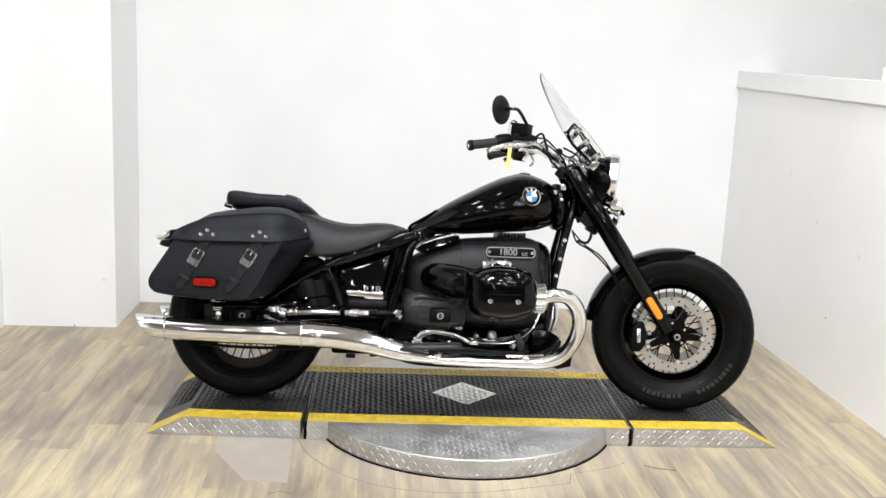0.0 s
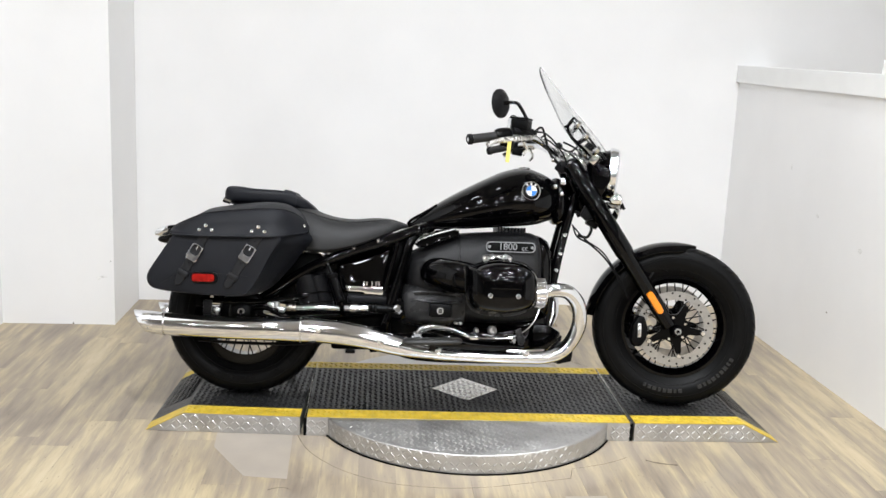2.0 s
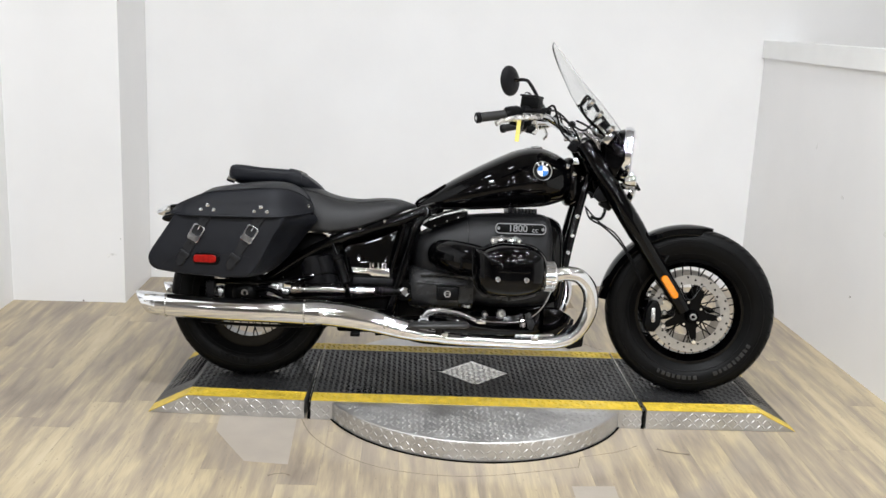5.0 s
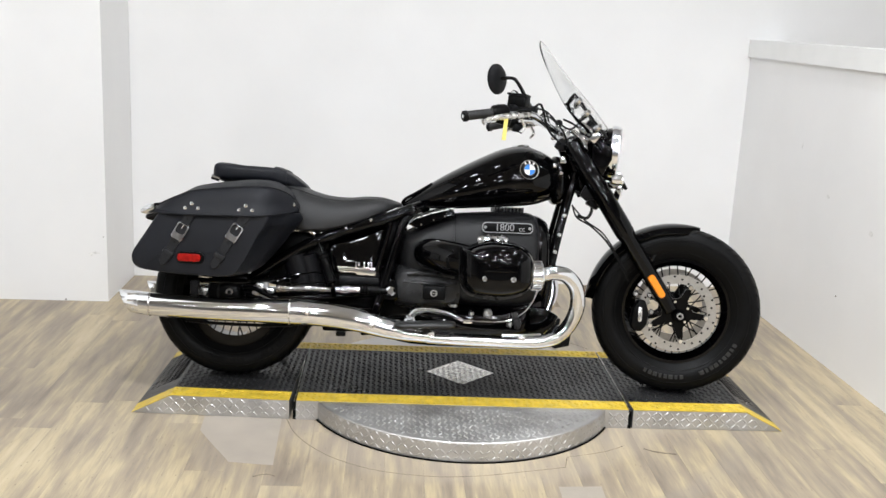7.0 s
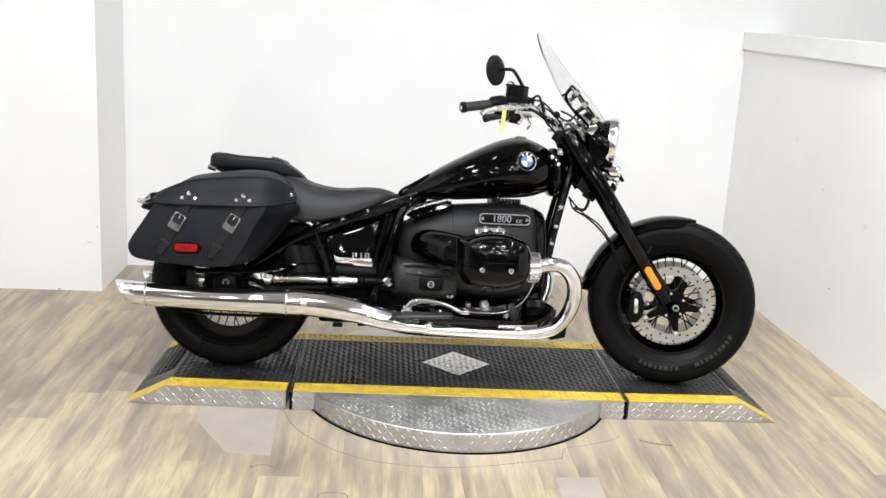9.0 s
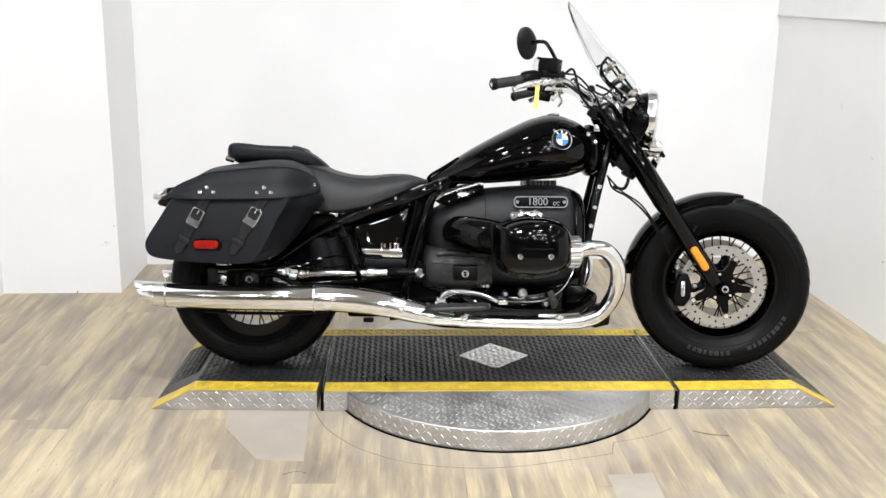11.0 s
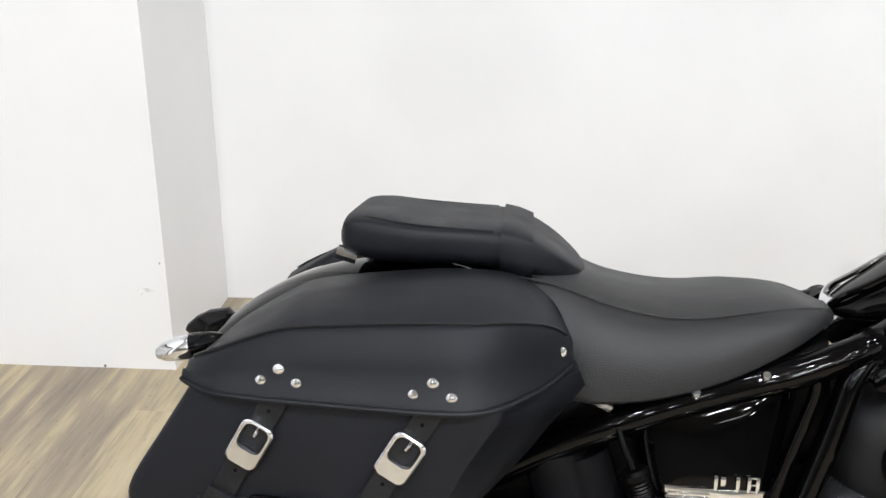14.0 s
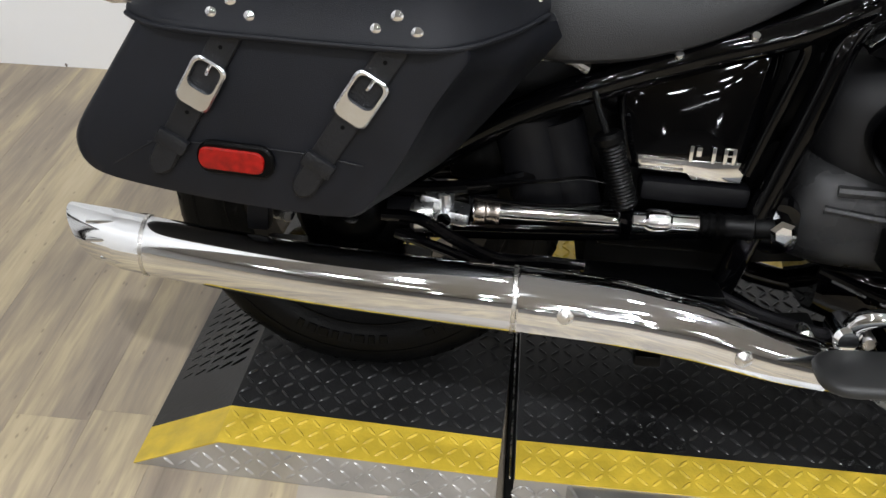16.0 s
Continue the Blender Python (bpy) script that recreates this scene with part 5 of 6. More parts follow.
for s in (-1, 1):
    part("seat_bracket", tube([(-0.650, s * 0.140, 0.566), (-0.620, s * 0.150, 0.571), (-0.595, s * 0.152, 0.570), (-0.566, s * 0.146, 0.556)], 0.0075, 10), STEEL, bike, "bright seat bracket")

# --- engine ---
engine = part("engine", hull([(-0.262, 0.46, 0.575, 0.075), (-0.235, 0.42, 0.576, 0.125), (-0.18, 0.36, 0.606, 0.158), (-0.12, 0.33, 0.632, 0.166), (-0.06, 0.31, 0.651, 0.170), (0.10, 0.29, 0.664, 0.172), (0.225, 0.30, 0.664, 0.170), (0.258, 0.32, 0.640, 0.152), (0.264, 0.36, 0.60, 0.12)], 3.4, 44, 4, 0.5), CASING, bike, "satin black boxer engine casing")
part("case_seam", loft([superring(x, 0.31, 0.6575, 0.1722, n=3.4, k=44) for x in (-0.056, -0.052)]), PLASTIC, engine)
part("front_cover", hull([(0.258, 0.33, 0.655, 0.140), (0.275, 0.31, 0.650, 0.142), (0.300, 0.33, 0.630, 0.125), (0.312, 0.38, 0.58, 0.09)], 3.2, 36), GLOSS, engine, "gloss black front engine cover")
for i in range(9):
    part("cooling_fin", box((0.100 + 0.013 * i, 0, 0.673), (0.005, 0.16, 0.018), 0.001, segs=1), SATIN, engine)
part("gearbox", hull([(-0.272, 0.315, 0.43, 0.10), (-0.255, 0.295, 0.455, 0.150), (-0.19, 0.285, 0.468, 0.172), (-0.08, 0.285, 0.468, 0.180), (-0.03, 0.29, 0.46, 0.178)], 3.0, 40), GEARBOX, engine, "grey-black gearbox casting with ribs")
part("sump", hull([(-0.20, 0.195, 0.31, 0.10), (-0.10, 0.175, 0.32, 0.145), (0.10, 0.172, 0.33, 0.150), (0.22, 0.185, 0.35, 0.140), (0.285, 0.235, 0.37, 0.100)], 3.0, 36), GLOSS, engine, "gloss black sump")
for s in (-1, 1):
    part("gearbox_rib", tube([(-0.225, s * 0.168, 0.425), (-0.15, s * 0.182, 0.428), (-0.05, s * 0.184, 0.420)], 0.008, 8), GEARBOX, engine)
    part("gearbox_rib", tube([(-0.235, s * 0.160, 0.395), (-0.15, s * 0.180, 0.392), (-0.06, s * 0.184, 0.388)], 0.006, 8), GEARBOX, engine)
    badge = part("capacity_badge", prism(rounded(0.137, 0.606, 0.188, 0.039, 0.016), s * 0.168, s * 0.1785, 0.0025), PLASTIC, engine, "dark plate with polished border and raised figures")
    b0, b1 = rounded(0.137, 0.606, 0.188, 0.039, 0.016), rounded(0.137, 0.606, 0.181, 0.032, 0.013)
    part("badge_border", loft([[(x, s * 0.178, z) for x, z in b0], [(x, s * 0.1805, z) for x, z in b0], [(x, s * 0.1805, z) for x, z in b1], [(x, s * 0.178, z) for x, z in b1]], True, True), BADGE, badge)
    turn = pose(0.126, s * 0.1795, 0.606, 90, 0, 0 if s < 0 else 180)
    letters("1800", 0.036, BADGE, turn, badge)
    letters("cc", 0.027, BADGE, pose(0.126 - s * 0.064, s * 0.1795, 0.603, 90, 0, 0 if s < 0 else 180), badge)
    for bx in (0.055, 0.219):
        part("badge_screw", lathe([(0.0, 0.003), (0.005, 0.003), (0.006, 0.0)], (bx, s * 0.1785, 0.606), (0, s, 0), 10), BADGE, badge)
    # cylinder with fins, head and rocker cover
    cyl = part("cylinder", lathe([(0.0, 0.15), (0.083, 0.15)] + [(0.083 + (0.020 if k % 2 else 0), 0.165 + 0.0075 * (k // 2) + 0.002 * (k % 2)) for k in range(34)] + [(0.08, 0.30), (0.0, 0.30)], (0.085, 0, 0.452), (0, s, 0), 36), SATIN, engine, "finned black cylinder")
    def head_ring(y, k, dz=0.0, n=2.7):
        return [(0.086 + 0.127 * k * math.copysign(abs(math.cos(a)) ** (2 / n), math.cos(a)), s * y, 0.461 + dz + 0.099 * k * math.copysign(abs(math.sin(a)) ** (2 / n), math.sin(a))) for a in [2 * math.pi * i / 44 for i in range(44)]]
    part("cylinder_head", loft([head_ring(0.270, 0.86), head_ring(0.285, 0.93), head_ring(0.345, 0.94), head_ring(0.352, 0.92)]), SATIN, cyl)
    for i in range(5):
        part("head_fin", loft([head_ring(0.272 + i * 0.013, 0.985), head_ring(0.276 + i * 0.013, 0.985)]), GLOSS, cyl, "", 0.4)
    # the cover's outline is high-shouldered: corners at the top, a rounded keel below
    shape = [(-0.130, 0.066), (-0.097, 0.073), (-0.058, 0.087), (-0.009, 0.095), (0.067, 0.088), (0.106, 0.068), (0.126, 0.038), (0.129, -0.025), (0.108, -0.071), (0.026, -0.095), (-0.064, -0.090), (-0.106, -0.071), (-0.126, -0.021)]
    edge = spline(shape[-2:] + shape + shape[:2], 5)[10:-10]

    def cover_ring(y, k, dz=0.0):
        return [(0.080 + k * x, s * y, 0.464 + dz + k * z) for x, z in edge]
    rocker = part("rocker_cover", loft([cover_ring(0.350, 0.985), cover_ring(0.356, 1.0), cover_ring(0.380, 1.0), cover_ring(0.405, 0.975), cover_ring(0.428, 0.92), cover_ring(0.447, 0.83), cover_ring(0.459, 0.70), cover_ring(0.465, 0.52), cover_ring(0.467, 0.28)]), GLOSS, cyl, "rounded gloss black rocker cover", 0.7)
    part("cover_lip", loft([cover_ring(0.350, 1.0), cover_ring(0.353, 1.025), cover_ring(0.359, 1.025), cover_ring(0.362, 1.0)]), GLOSS, cyl, "machined cover edge", 0.5)
    part("cover_lip", loft([cover_ring(0.328, 0.97, -0.014), cover_ring(0.332, 1.0, -0.014), cover_ring(0.342, 1.0, -0.014), cover_ring(0.346, 0.97, -0.014)]), GEARBOX, cyl, "dull machined joint edge", 0.5)
    part("cover_ridge", tube([(-0.035, s * 0.405, 0.462), (0.0, s * 0.452, 0.462), (0.085, s * 0.468, 0.462), (0.17, s * 0.452, 0.462), (0.205, s * 0.405, 0.462)], 0.004, 8), GLOSS, rocker)
    for bx in (0.032, 0.130):
        part("cover_bolt", lathe([(0.0, 0.012), (0.006, 0.012), (0.009, 0.009), (0.010, 0.0)], (bx, s * 0.458, 0.436), (0, s, 0), 14), CHROME, rocker)
    part("pushrod_cover", put(prism(rounded(0, 0, 0.108, 0.036, 0.016), -0.005, 0.005, 0.003), pose(0.069, s * 0.306, 0.560, s * 32)), CHROME, cyl, "chrome pushrod cover")
    for px in (0.050, 0.090):
        part("pushrod_cap", lathe([(0.0, 0.012), (0.008, 0.010), (0.013, 0.003), (0.014, -0.004)], (px, s * 0.311, 0.563), (0, s * 0.85, 0.53), 18), CHROME, cyl)
    for px in (0.024, 0.114):
        part("cover_bolt", lathe([(0.0, 0.008), (0.005, 0.008), (0.007, 0.004), (0.007, -0.002)], (px, s * 0.311, 0.560), (0, s * 0.85, 0.53), 12), STEEL, cyl)
    for px in (0.065, 0.115):
        part("pushrod_tube", tube([(px, s * 0.17, 0.572), (px, s * 0.315, 0.563)], 0.011, 14, 1), CHROME, cyl)
    part("intake_pipe", tube([(-0.150, s * 0.140, 0.500, 0.052), (-0.145, s * 0.195, 0.501, 0.058), (-0.105, s * 0.245, 0.497, 0.060), (-0.045, s * 0.285, 0.488, 0.060), (0.01, s * 0.310, 0.480, 0.054)], 0.055, 24), GLOSS, engine, "gloss black intake pipe")
    part("intake_clamp", box((-0.075, s * 0.322, 0.478), (0.036, 0.012, 0.040), 0.005, (0, 0, s * -20)), PLASTIC, engine)
    part("filler_block", box((-0.126, s * 0.215, 0.362), (0.080, 0.060, 0.050), 0.005), PLASTIC, engine, "square black filler housing")
    part("filler_ring", lathe([(0.008, 0.0), (0.0125, 0.0), (0.0125, 0.003), (0.008, 0.003)], (-0.128, s * 0.2455, 0.362), (0, s, 0), 20, True), STEEL, engine)
    part("filler_slot", box((-0.128, s * 0.247, 0.362), (0.016, 0.002, 0.003)), STEEL, engine)
    part("pivot_boss", lathe([(0.0, 0.02), (0.034, 0.02), (0.042, 0.013), (0.043, -0.04)], (-0.285, s * 0.125, 0.357), (0, s, 0), 28), GLOSS, engine)
    part("pivot_nut", lathe([(0.0, 0.026), (0.012, 0.026), (0.019, 0.022), (0.019, 0.0)], (-0.283, s * 0.145, 0.357), (0, s, 0), 6), CHROME, engine, "bright hexagon pivot nut", 0.4)
    for bx, bz, br in ((0.018, 0.285, 0.012), (0.078, 0.288, 0.019), (-0.06, 0.312, 0.009), (-0.045, 0.312, 0.009), (0.16, 0.250, 0.013)):
        part("case_bolt", lathe([(0.0, 0.012), (br * 0.6, 0.012), (br * 0.85, 0.008), (br, 0.004), (br, -0.02)], (bx, s * 0.158, bz), (0, s, 0), 18 if br > 0.02 else 6), STEEL, engine)
    part("plug_ring", lathe([(0.010, 0.0), (0.016, 0.0), (0.016, 0.004), (0.010, 0.004)], (0.078, s * 0.170, 0.288), (0, s, 0), 20, True), CHROME, engine)
    part("sump_trim", tube([(-0.02, s * 0.155, 0.262), (0.06, s * 0.162, 0.256), (0.15, s * 0.160, 0.262), (0.22, s * 0.150, 0.300), (0.262, s * 0.135, 0.370), (0.270, s * 0.125, 0.43)], 0.0036, 7), CHROME, engine, "thin bright edge line")
    part("lower_cover", prism([(0.235, 0.215), (0.235, 0.315), (0.30, 0.312), (0.345, 0.285), (0.33, 0.25), (0.29, 0.212)], s * 0.07, s * 0.155, 0.010), GLOSS, engine)
    part("front_stop", prism([(0.300, 0.176), (0.345, 0.245), (0.398, 0.250), (0.389, 0.174), (0.338, 0.162)], s * 0.10, s * 0.15, 0.005), RUBBER, engine)
    part("case_bracket", prism([(0.165, 0.290), (0.185, 0.300), (0.205, 0.255), (0.195, 0.230), (0.180, 0.235)], s * 0.158, s * 0.168, 0.003), GEARBOX, engine)
    part("oil_line", tube([(-0.22, s * 0.15, 0.30), (-0.10, s * 0.175, 0.262), (0.02, s * 0.172, 0.235), (0.20, s * 0.155, 0.228)], 0.007, 8), GLOSS, engine)


# --- exhaust ---
def exhaust(s):
    Y = lambda y: s * y
    path = [(0.238, Y(0.335), 0.446, 0.0255), (0.285, Y(0.332), 0.456, 0.0262), (0.335, Y(0.318), 0.448, 0.0268), (0.376, Y(0.298), 0.405, 0.0272), (0.388, Y(0.282), 0.345, 0.0272), (0.372, Y(0.272), 0.283, 0.0268), (0.330, Y(0.268), 0.228, 0.0258), (0.268, Y(0.266), 0.203, 0.0248), (0.18, Y(0.266), 0.198, 0.0235), (0.06, Y(0.268), 0.199, 0.0225), (-0.06, Y(0.270), 0.202, 0.0225), (-0.15, Y(0.272), 0.206, 0.0235)]
    pipe = part("exhaust_header", tube(path, 0.024, 24), CHROME, bike, "polished chrome exhaust header")
    part("header_collar", lathe([(0.0, -0.018)] + [(0.040, -0.018), (0.046, -0.012), (0.046, 0.022), (0.041, 0.028), (0.029, 0.030), (0.0, 0.030)], (0.222, Y(0.335), 0.444), (1, 0, 0.05), 36), CHROME, pipe)
    rib = finish("collar_rib", box((0.004, 0, 0.0480), (0.036, 0.0070, 0.009), 0.0015, segs=1), CHROME)
    for k in range(16):
        share("collar_rib", rib, pipe, Matrix.Translation((0.222, Y(0.335), 0.444)) @ Matrix.Rotation(2 * math.pi * k / 16, 4, "X"))
    rings = []
    sect = [(-0.135, 0.274, 0.2085, 0.0235, 0.0235), (-0.20, 0.276, 0.215, 0.027, 0.027), (-0.29, 0.278, 0.231, 0.034, 0.034), (-0.415, 0.280, 0.261, 0.037, 0.040), (-0.54, 0.280, 0.277, 0.038, 0.0425), (-0.635, 0.277, 0.2810, 0.0385, 0.0440), (-0.75, 0.270, 0.282, 0.0385, 0.0430), (-0.90, 0.254, 0.281, 0.0375, 0.0415), (-1.05, 0.234, 0.284, 0.0365, 0.0415), (-1.16, 0.217, 0.288, 0.0355, 0.0415), (-1.182, 0.2135, 0.290, 0.035, 0.0412)]
    for x, y, z, ry, rz in spline(sect, 4):
        rings.append([(x, Y(y + ry * math.cos(a)), z + rz * math.sin(a)) for a in [2 * math.pi * k / 36 for k in range(36)]])
    # slash-cut tail: the upper lip reaches further back
    def tail(k, dx):
        return [(-1.226 - 0.55 * 0.0405 * k * math.sin(a) + dx, Y(0.207 + 0.034 * k * math.cos(a)), 0.2940 + 0.0405 * k * math.sin(a)) for a in [2 * math.pi * i / 36 for i in range(36)]]
    rings += [tail(1.0, 0), tail(0.985, -0.0015), tail(0.95, 0.0), tail(0.92, 0.005), tail(0.80, 0.02)]
    muffler = part("muffler", loft(rings), CHROME, bike, "long chrome fishtail silencer", 0.8)
    part("outlet", loft([tail(0.80, 0.018), tail(0.78, 0.10)]), DARKGAP, muffler)
    for x, z, rz, y in ((-0.636, 0.2810, 0.0440, 0.277), (-1.136, 0.2870, 0.0415, 0.2207)):
        ry = 0.0385 if x > -1 else 0.0355
        part("joint_band", loft([[(x + dx, Y(y + (ry + dr) * math.cos(a)), z + (rz + dr) * math.sin(a)) for a in [2 * math.pi * k / 36 for k in range(36)]] for dx, dr in ((-0.0032, 0.0002), (-0.0024, 0.0014), (0.0024, 0.0014), (0.0032, 0.0002))]), STEEL, muffler)
    for zz, xa, xb in ((0.322, -1.214, -1.150), (0.300, -1.212, -1.152), (0.272, -1.196, -1.156)):
        slot = [(x, Y(0.2105 - (x + 1.19) * 0.155 + 0.0350 * math.sqrt(max(0.0, 1 - ((zz - 0.291) / 0.0415) ** 2)) - 0.0005), zz) for x in (xa, (xa + xb) / 2, xb)]
        part("tip_slot", tube(slot, 0.0028, 8), CHROME, muffler)
    for bx, bz, by in ((-0.572, 0.285, 0.316), (-0.345, 0.246, 0.314), (0.19, 0.215, 0.288), (-0.135, 0.22, 0.292)):
        part("clamp_bolt", lathe([(0.0, 0.013), (0.006, 0.012), (0.011, 0.008), (0.0125, 0.002), (0.0125, -0.004)], (bx, Y(by - 0.001), bz), (0, s, 0), 16), STEEL, muffler)
    part("heat_shield", loft([[(x, Y(0.279 + r * math.cos(a)), z + r * 1.05 * math.sin(a)) for a in [radians(-30 + 150 * k / 10) for k in range(11)]] + [(x, Y(0.279 + (r - 0.004) * math.cos(a)), z + (r - 0.004) * 1.05 * math.sin(a)) for a in [radians(120 - 150 * k / 10) for k in range(11)]] for x, z, r in ((-0.631, 0.281, 0.0455), (-0.50, 0.273, 0.0445), (-0.40, 0.259, 0.0425), (-0.30, 0.234, 0.0380), (-0.235, 0.222, 0.0340))]), CHROME, muffler, "chrome heat shield", 0.9)
    part("pipe_trim", tube([(0.26, Y(0.262), 0.228), (0.20, Y(0.268), 0.2235), (0.12, Y(0.27), 0.222)], 0.006, 8), CHROME, pipe)
    part("hanger", tube([(-0.36, Y(0.20), 0.235), (-0.36, Y(0.25), 0.222)], 0.008, 8), PLASTIC, muffler)
    part("hanger", box((-0.455, Y(0.265), 0.208), (0.035, 0.03, 0.016), 0.004), PLASTIC, muffler)


exhaust(-1)
exhaust(1)

# --- pedals, pegs, final drive and the parts behind them ---
for s in (-1, 1):
    pedal = part("foot_lever", tube([(-0.211, s * 0.272, 0.270, 0.013), (-0.200, s * 0.278, 0.292, 0.013), (-0.165, s * 0.288, 0.304, 0.011), (-0.100, s * 0.300, 0.302, 0.009), (-0.058, s * 0.310, 0.291, 0.009), (-0.020, s * 0.318, 0.277, 0.009)], 0.01, 12), CHROME, bike, "polished chrome foot lever")
    part("lever_boss", lathe([(0.0, 0.020), (0.013, 0.020), (0.019, 0.014), (0.019, -0.03)], (-0.212, s * 0.270, 0.268), (0, s, 0), 20), CHROME, pedal)
    part("lever_pad", box((-0.010, s * 0.330, 0.276), (0.034, 0.044, 0.016), 0.006), CHROME, pedal)
    rings = []
    for dz, inset in ((-0.004, 0.010), (-0.002, 0.003), (0.004, 0.0), (0.010, 0.004), (0.013, 0.012)):
        rings.append([(px, s * py, 0.256 + dz + 0.04 * (px + 0.165)) for px, py in rounded(-0.160, 0.352, 0.215 - inset, 0.098 - inset, 0.034)])
    board = part("footboard", loft(rings), PRINT, bike, "grey-black rubber-topped rider footboard", 0.9)
    part("peg_bracket", tube([(-0.15, s * 0.16, 0.245), (-0.15, s * 0.25, 0.245), (-0.155, s * 0.32, 0.236)], 0.011, 10), GLOSS, board)
    for bx in (-0.175, -0.12, -0.255):
        part("linkage_bolt", lathe([(0.0, 0.008), (0.008, 0.008), (0.011, 0.004), (0.011, -0.02)], (bx, s * 0.255, 0.252), (0, s, 0), 12), STEEL, bike)
    part("linkage", tube([(-0.36, s * 0.17, 0.262), (-0.30, s * 0.20, 0.250), (-0.25, s * 0.235, 0.252), (-0.21, s * 0.26, 0.256)], 0.009, 10), SATIN, bike)
    peg = part("passenger_peg", lathe([(0.0, -0.003), (0.016, -0.003), (0.0205, 0.001), (0.0205, 0.009), (0.0175, 0.012)] + [(0.0165 + (0.0014 if k % 2 else 0), 0.014 + 0.0024 * k) for k in range(36)] + [(0.015, 0.103), (0.0, 0.105)], (-0.534, s * 0.185, 0.482), (0.34, 0, -0.94), 20), PLASTIC, bike, "folded ribbed rubber passenger peg", 0.4)
    part("peg_mount", tube([(-0.560, s * 0.15, 0.545), (-0.548, s * 0.172, 0.512), (-0.535, s * 0.184, 0.484)], 0.0045, 8), PLASTIC, peg)
    part("peg_mount", tube([(-0.498, s * 0.185, 0.382), (-0.494, s * 0.178, 0.362), (-0.49, s * 0.150, 0.335)], 0.010, 8), GLOSS, peg)

shaft = part("drive_shaft", tube([(-0.700, -0.160, 0.353), (-0.395, -0.158, 0.358)], 0.0125, 20, 1), CHROME, bike, "exposed nickel-plated drive shaft")
part("shaft_collar", lathe([(0.0, -0.02), (0.015, -0.02), (0.018, -0.014), (0.018, 0.010), (0.014, 0.016), (0.0, 0.016)], (-0.447, -0.158, 0.357), (1, 0, 0.02), 20), CHROME, shaft)
part("shaft_collar", lathe([(0.0, -0.018), (0.0165, -0.018), (0.0185, -0.015), (0.0185, -0.004), (0.0160, -0.001), (0.0160, 0.006), (0.0180, 0.009), (0.0180, 0.016), (0.0, 0.019)], (-0.680, -0.160, 0.353), (1, 0, 0.02), 16), JOINTSTEEL, shaft, "straw-tinted universal joint")
part("joint_fork", box((-0.722, -0.160, 0.346), (0.034, 0.046, 0.020), 0.006, (0, 8, 0)), NICKEL, shaft)
part("joint_cross", tube([(-0.738, -0.160, 0.318), (-0.738, -0.160, 0.374)], 0.011, 16, 1), NICKEL, shaft)
part("joint_fork", box((-0.758, -0.158, 0.345), (0.040, 0.020, 0.050), 0.007, (0, 12, 0)), NICKEL, shaft)
part("joint_cross", tube([(-0.738, -0.188, 0.346), (-0.738, -0.132, 0.346)], 0.010, 16, 1), CHROME, shaft)
part("joint_sleeve", tube([(-0.775, -0.156, 0.343), (-0.815, -0.150, 0.340)], 0.020, 20, 1), SATIN, shaft)
part("shaft_boot", lathe([(0.013, 0.0), (0.0155, 0.004), (0.0135, 0.010), (0.0165, 0.014), (0.0140, 0.021), (0.0180, 0.026), (0.015, 0.034), (0.0175, 0.040), (0.0155, 0.060), (0.0175, 0.064), (0.0175, 0.072), (0.014, 0.075), (0.014, 0.10)], (-0.395, -0.156, 0.358), (1, 0.03, -0.01), 24), PLASTIC, shaft, "ribbed black rubber boot")
for pts, r in (([(-0.82, -0.195, 0.350), (-0.77, -0.205, 0.352), (-0.72, -0.212, 0.330), (-0.66, -0.212, 0.306), (-0.60, -0.205, 0.305), (-0.545, -0.195, 0.298)], 0.0085), ([(-0.80, -0.205, 0.330), (-0.74, -0.218, 0.318), (-0.68, -0.220, 0.300), (-0.61, -0.212, 0.292), (-0.55, -0.20, 0.290)], 0.0075), ([(-0.71, -0.175, 0.392), (-0.66, -0.182, 0.404), (-0.60, -0.182, 0.412), (-0.56, -0.178, 0.418), (-0.52, -0.17, 0.412)], 0.003), ([(-0.70, -0.175, 0.378), (-0.62, -0.182, 0.376), (-0.55, -0.178, 0.380), (-0.50, -0.17, 0.386)], 0.003)):
    part("brake_line", tube(pts, r, 10), GLOSS, bike)
rc = part("final_drive", lathe([(0.0, 0.028), (0.030, 0.028), (0.041, 0.022), (0.050, 0.010), (0.078, 0.002), (0.088, -0.012), (0.090, -0.045)], (-0.868, -0.135, 0.330), (0, -1, 0), 40), PLASTIC, bike, "round black final drive housing")
part("drive_plug", lathe([(0.007, 0.0), (0.013, 0.0), (0.013, 0.005), (0.007, 0.005)], (-0.868, -0.163, 0.334), (0, -1, 0), 20, True), CHROME, rc)
part("drive_flange", lathe([(0.0, 0.020), (0.020, 0.020), (0.025, 0.014), (0.025, -0.012), (0.018, -0.020)], (-0.765, -0.158, 0.340), (-1, 0, -0.05), 20), STEEL, bike)
part("guard_rod", tube([(-1.03, -0.13, 0.222), (-0.90, -0.135, 0.214), (-0.70, -0.14, 0.214), (-0.59, -0.14, 0.225)], 0.006, 8), SATIN, bike)
part("mount_bracket", box((-0.960, -0.165, 0.334), (0.028, 0.022, 0.030), 0.005, (0, 12, 0)), STEEL, bike)
part("exhaust_hanger", box((-0.985, -0.205, 0.350), (0.030, 0.03, 0.055), 0.005), SATIN, bike)
part("bag_rail", tube([(-0.62, -0.13, 0.40), (-0.70, -0.15, 0.385), (-0.82, -0.15, 0.372), (-1.02, -0.145, 0.372)], 0.010, 10), GLOSS, bike)
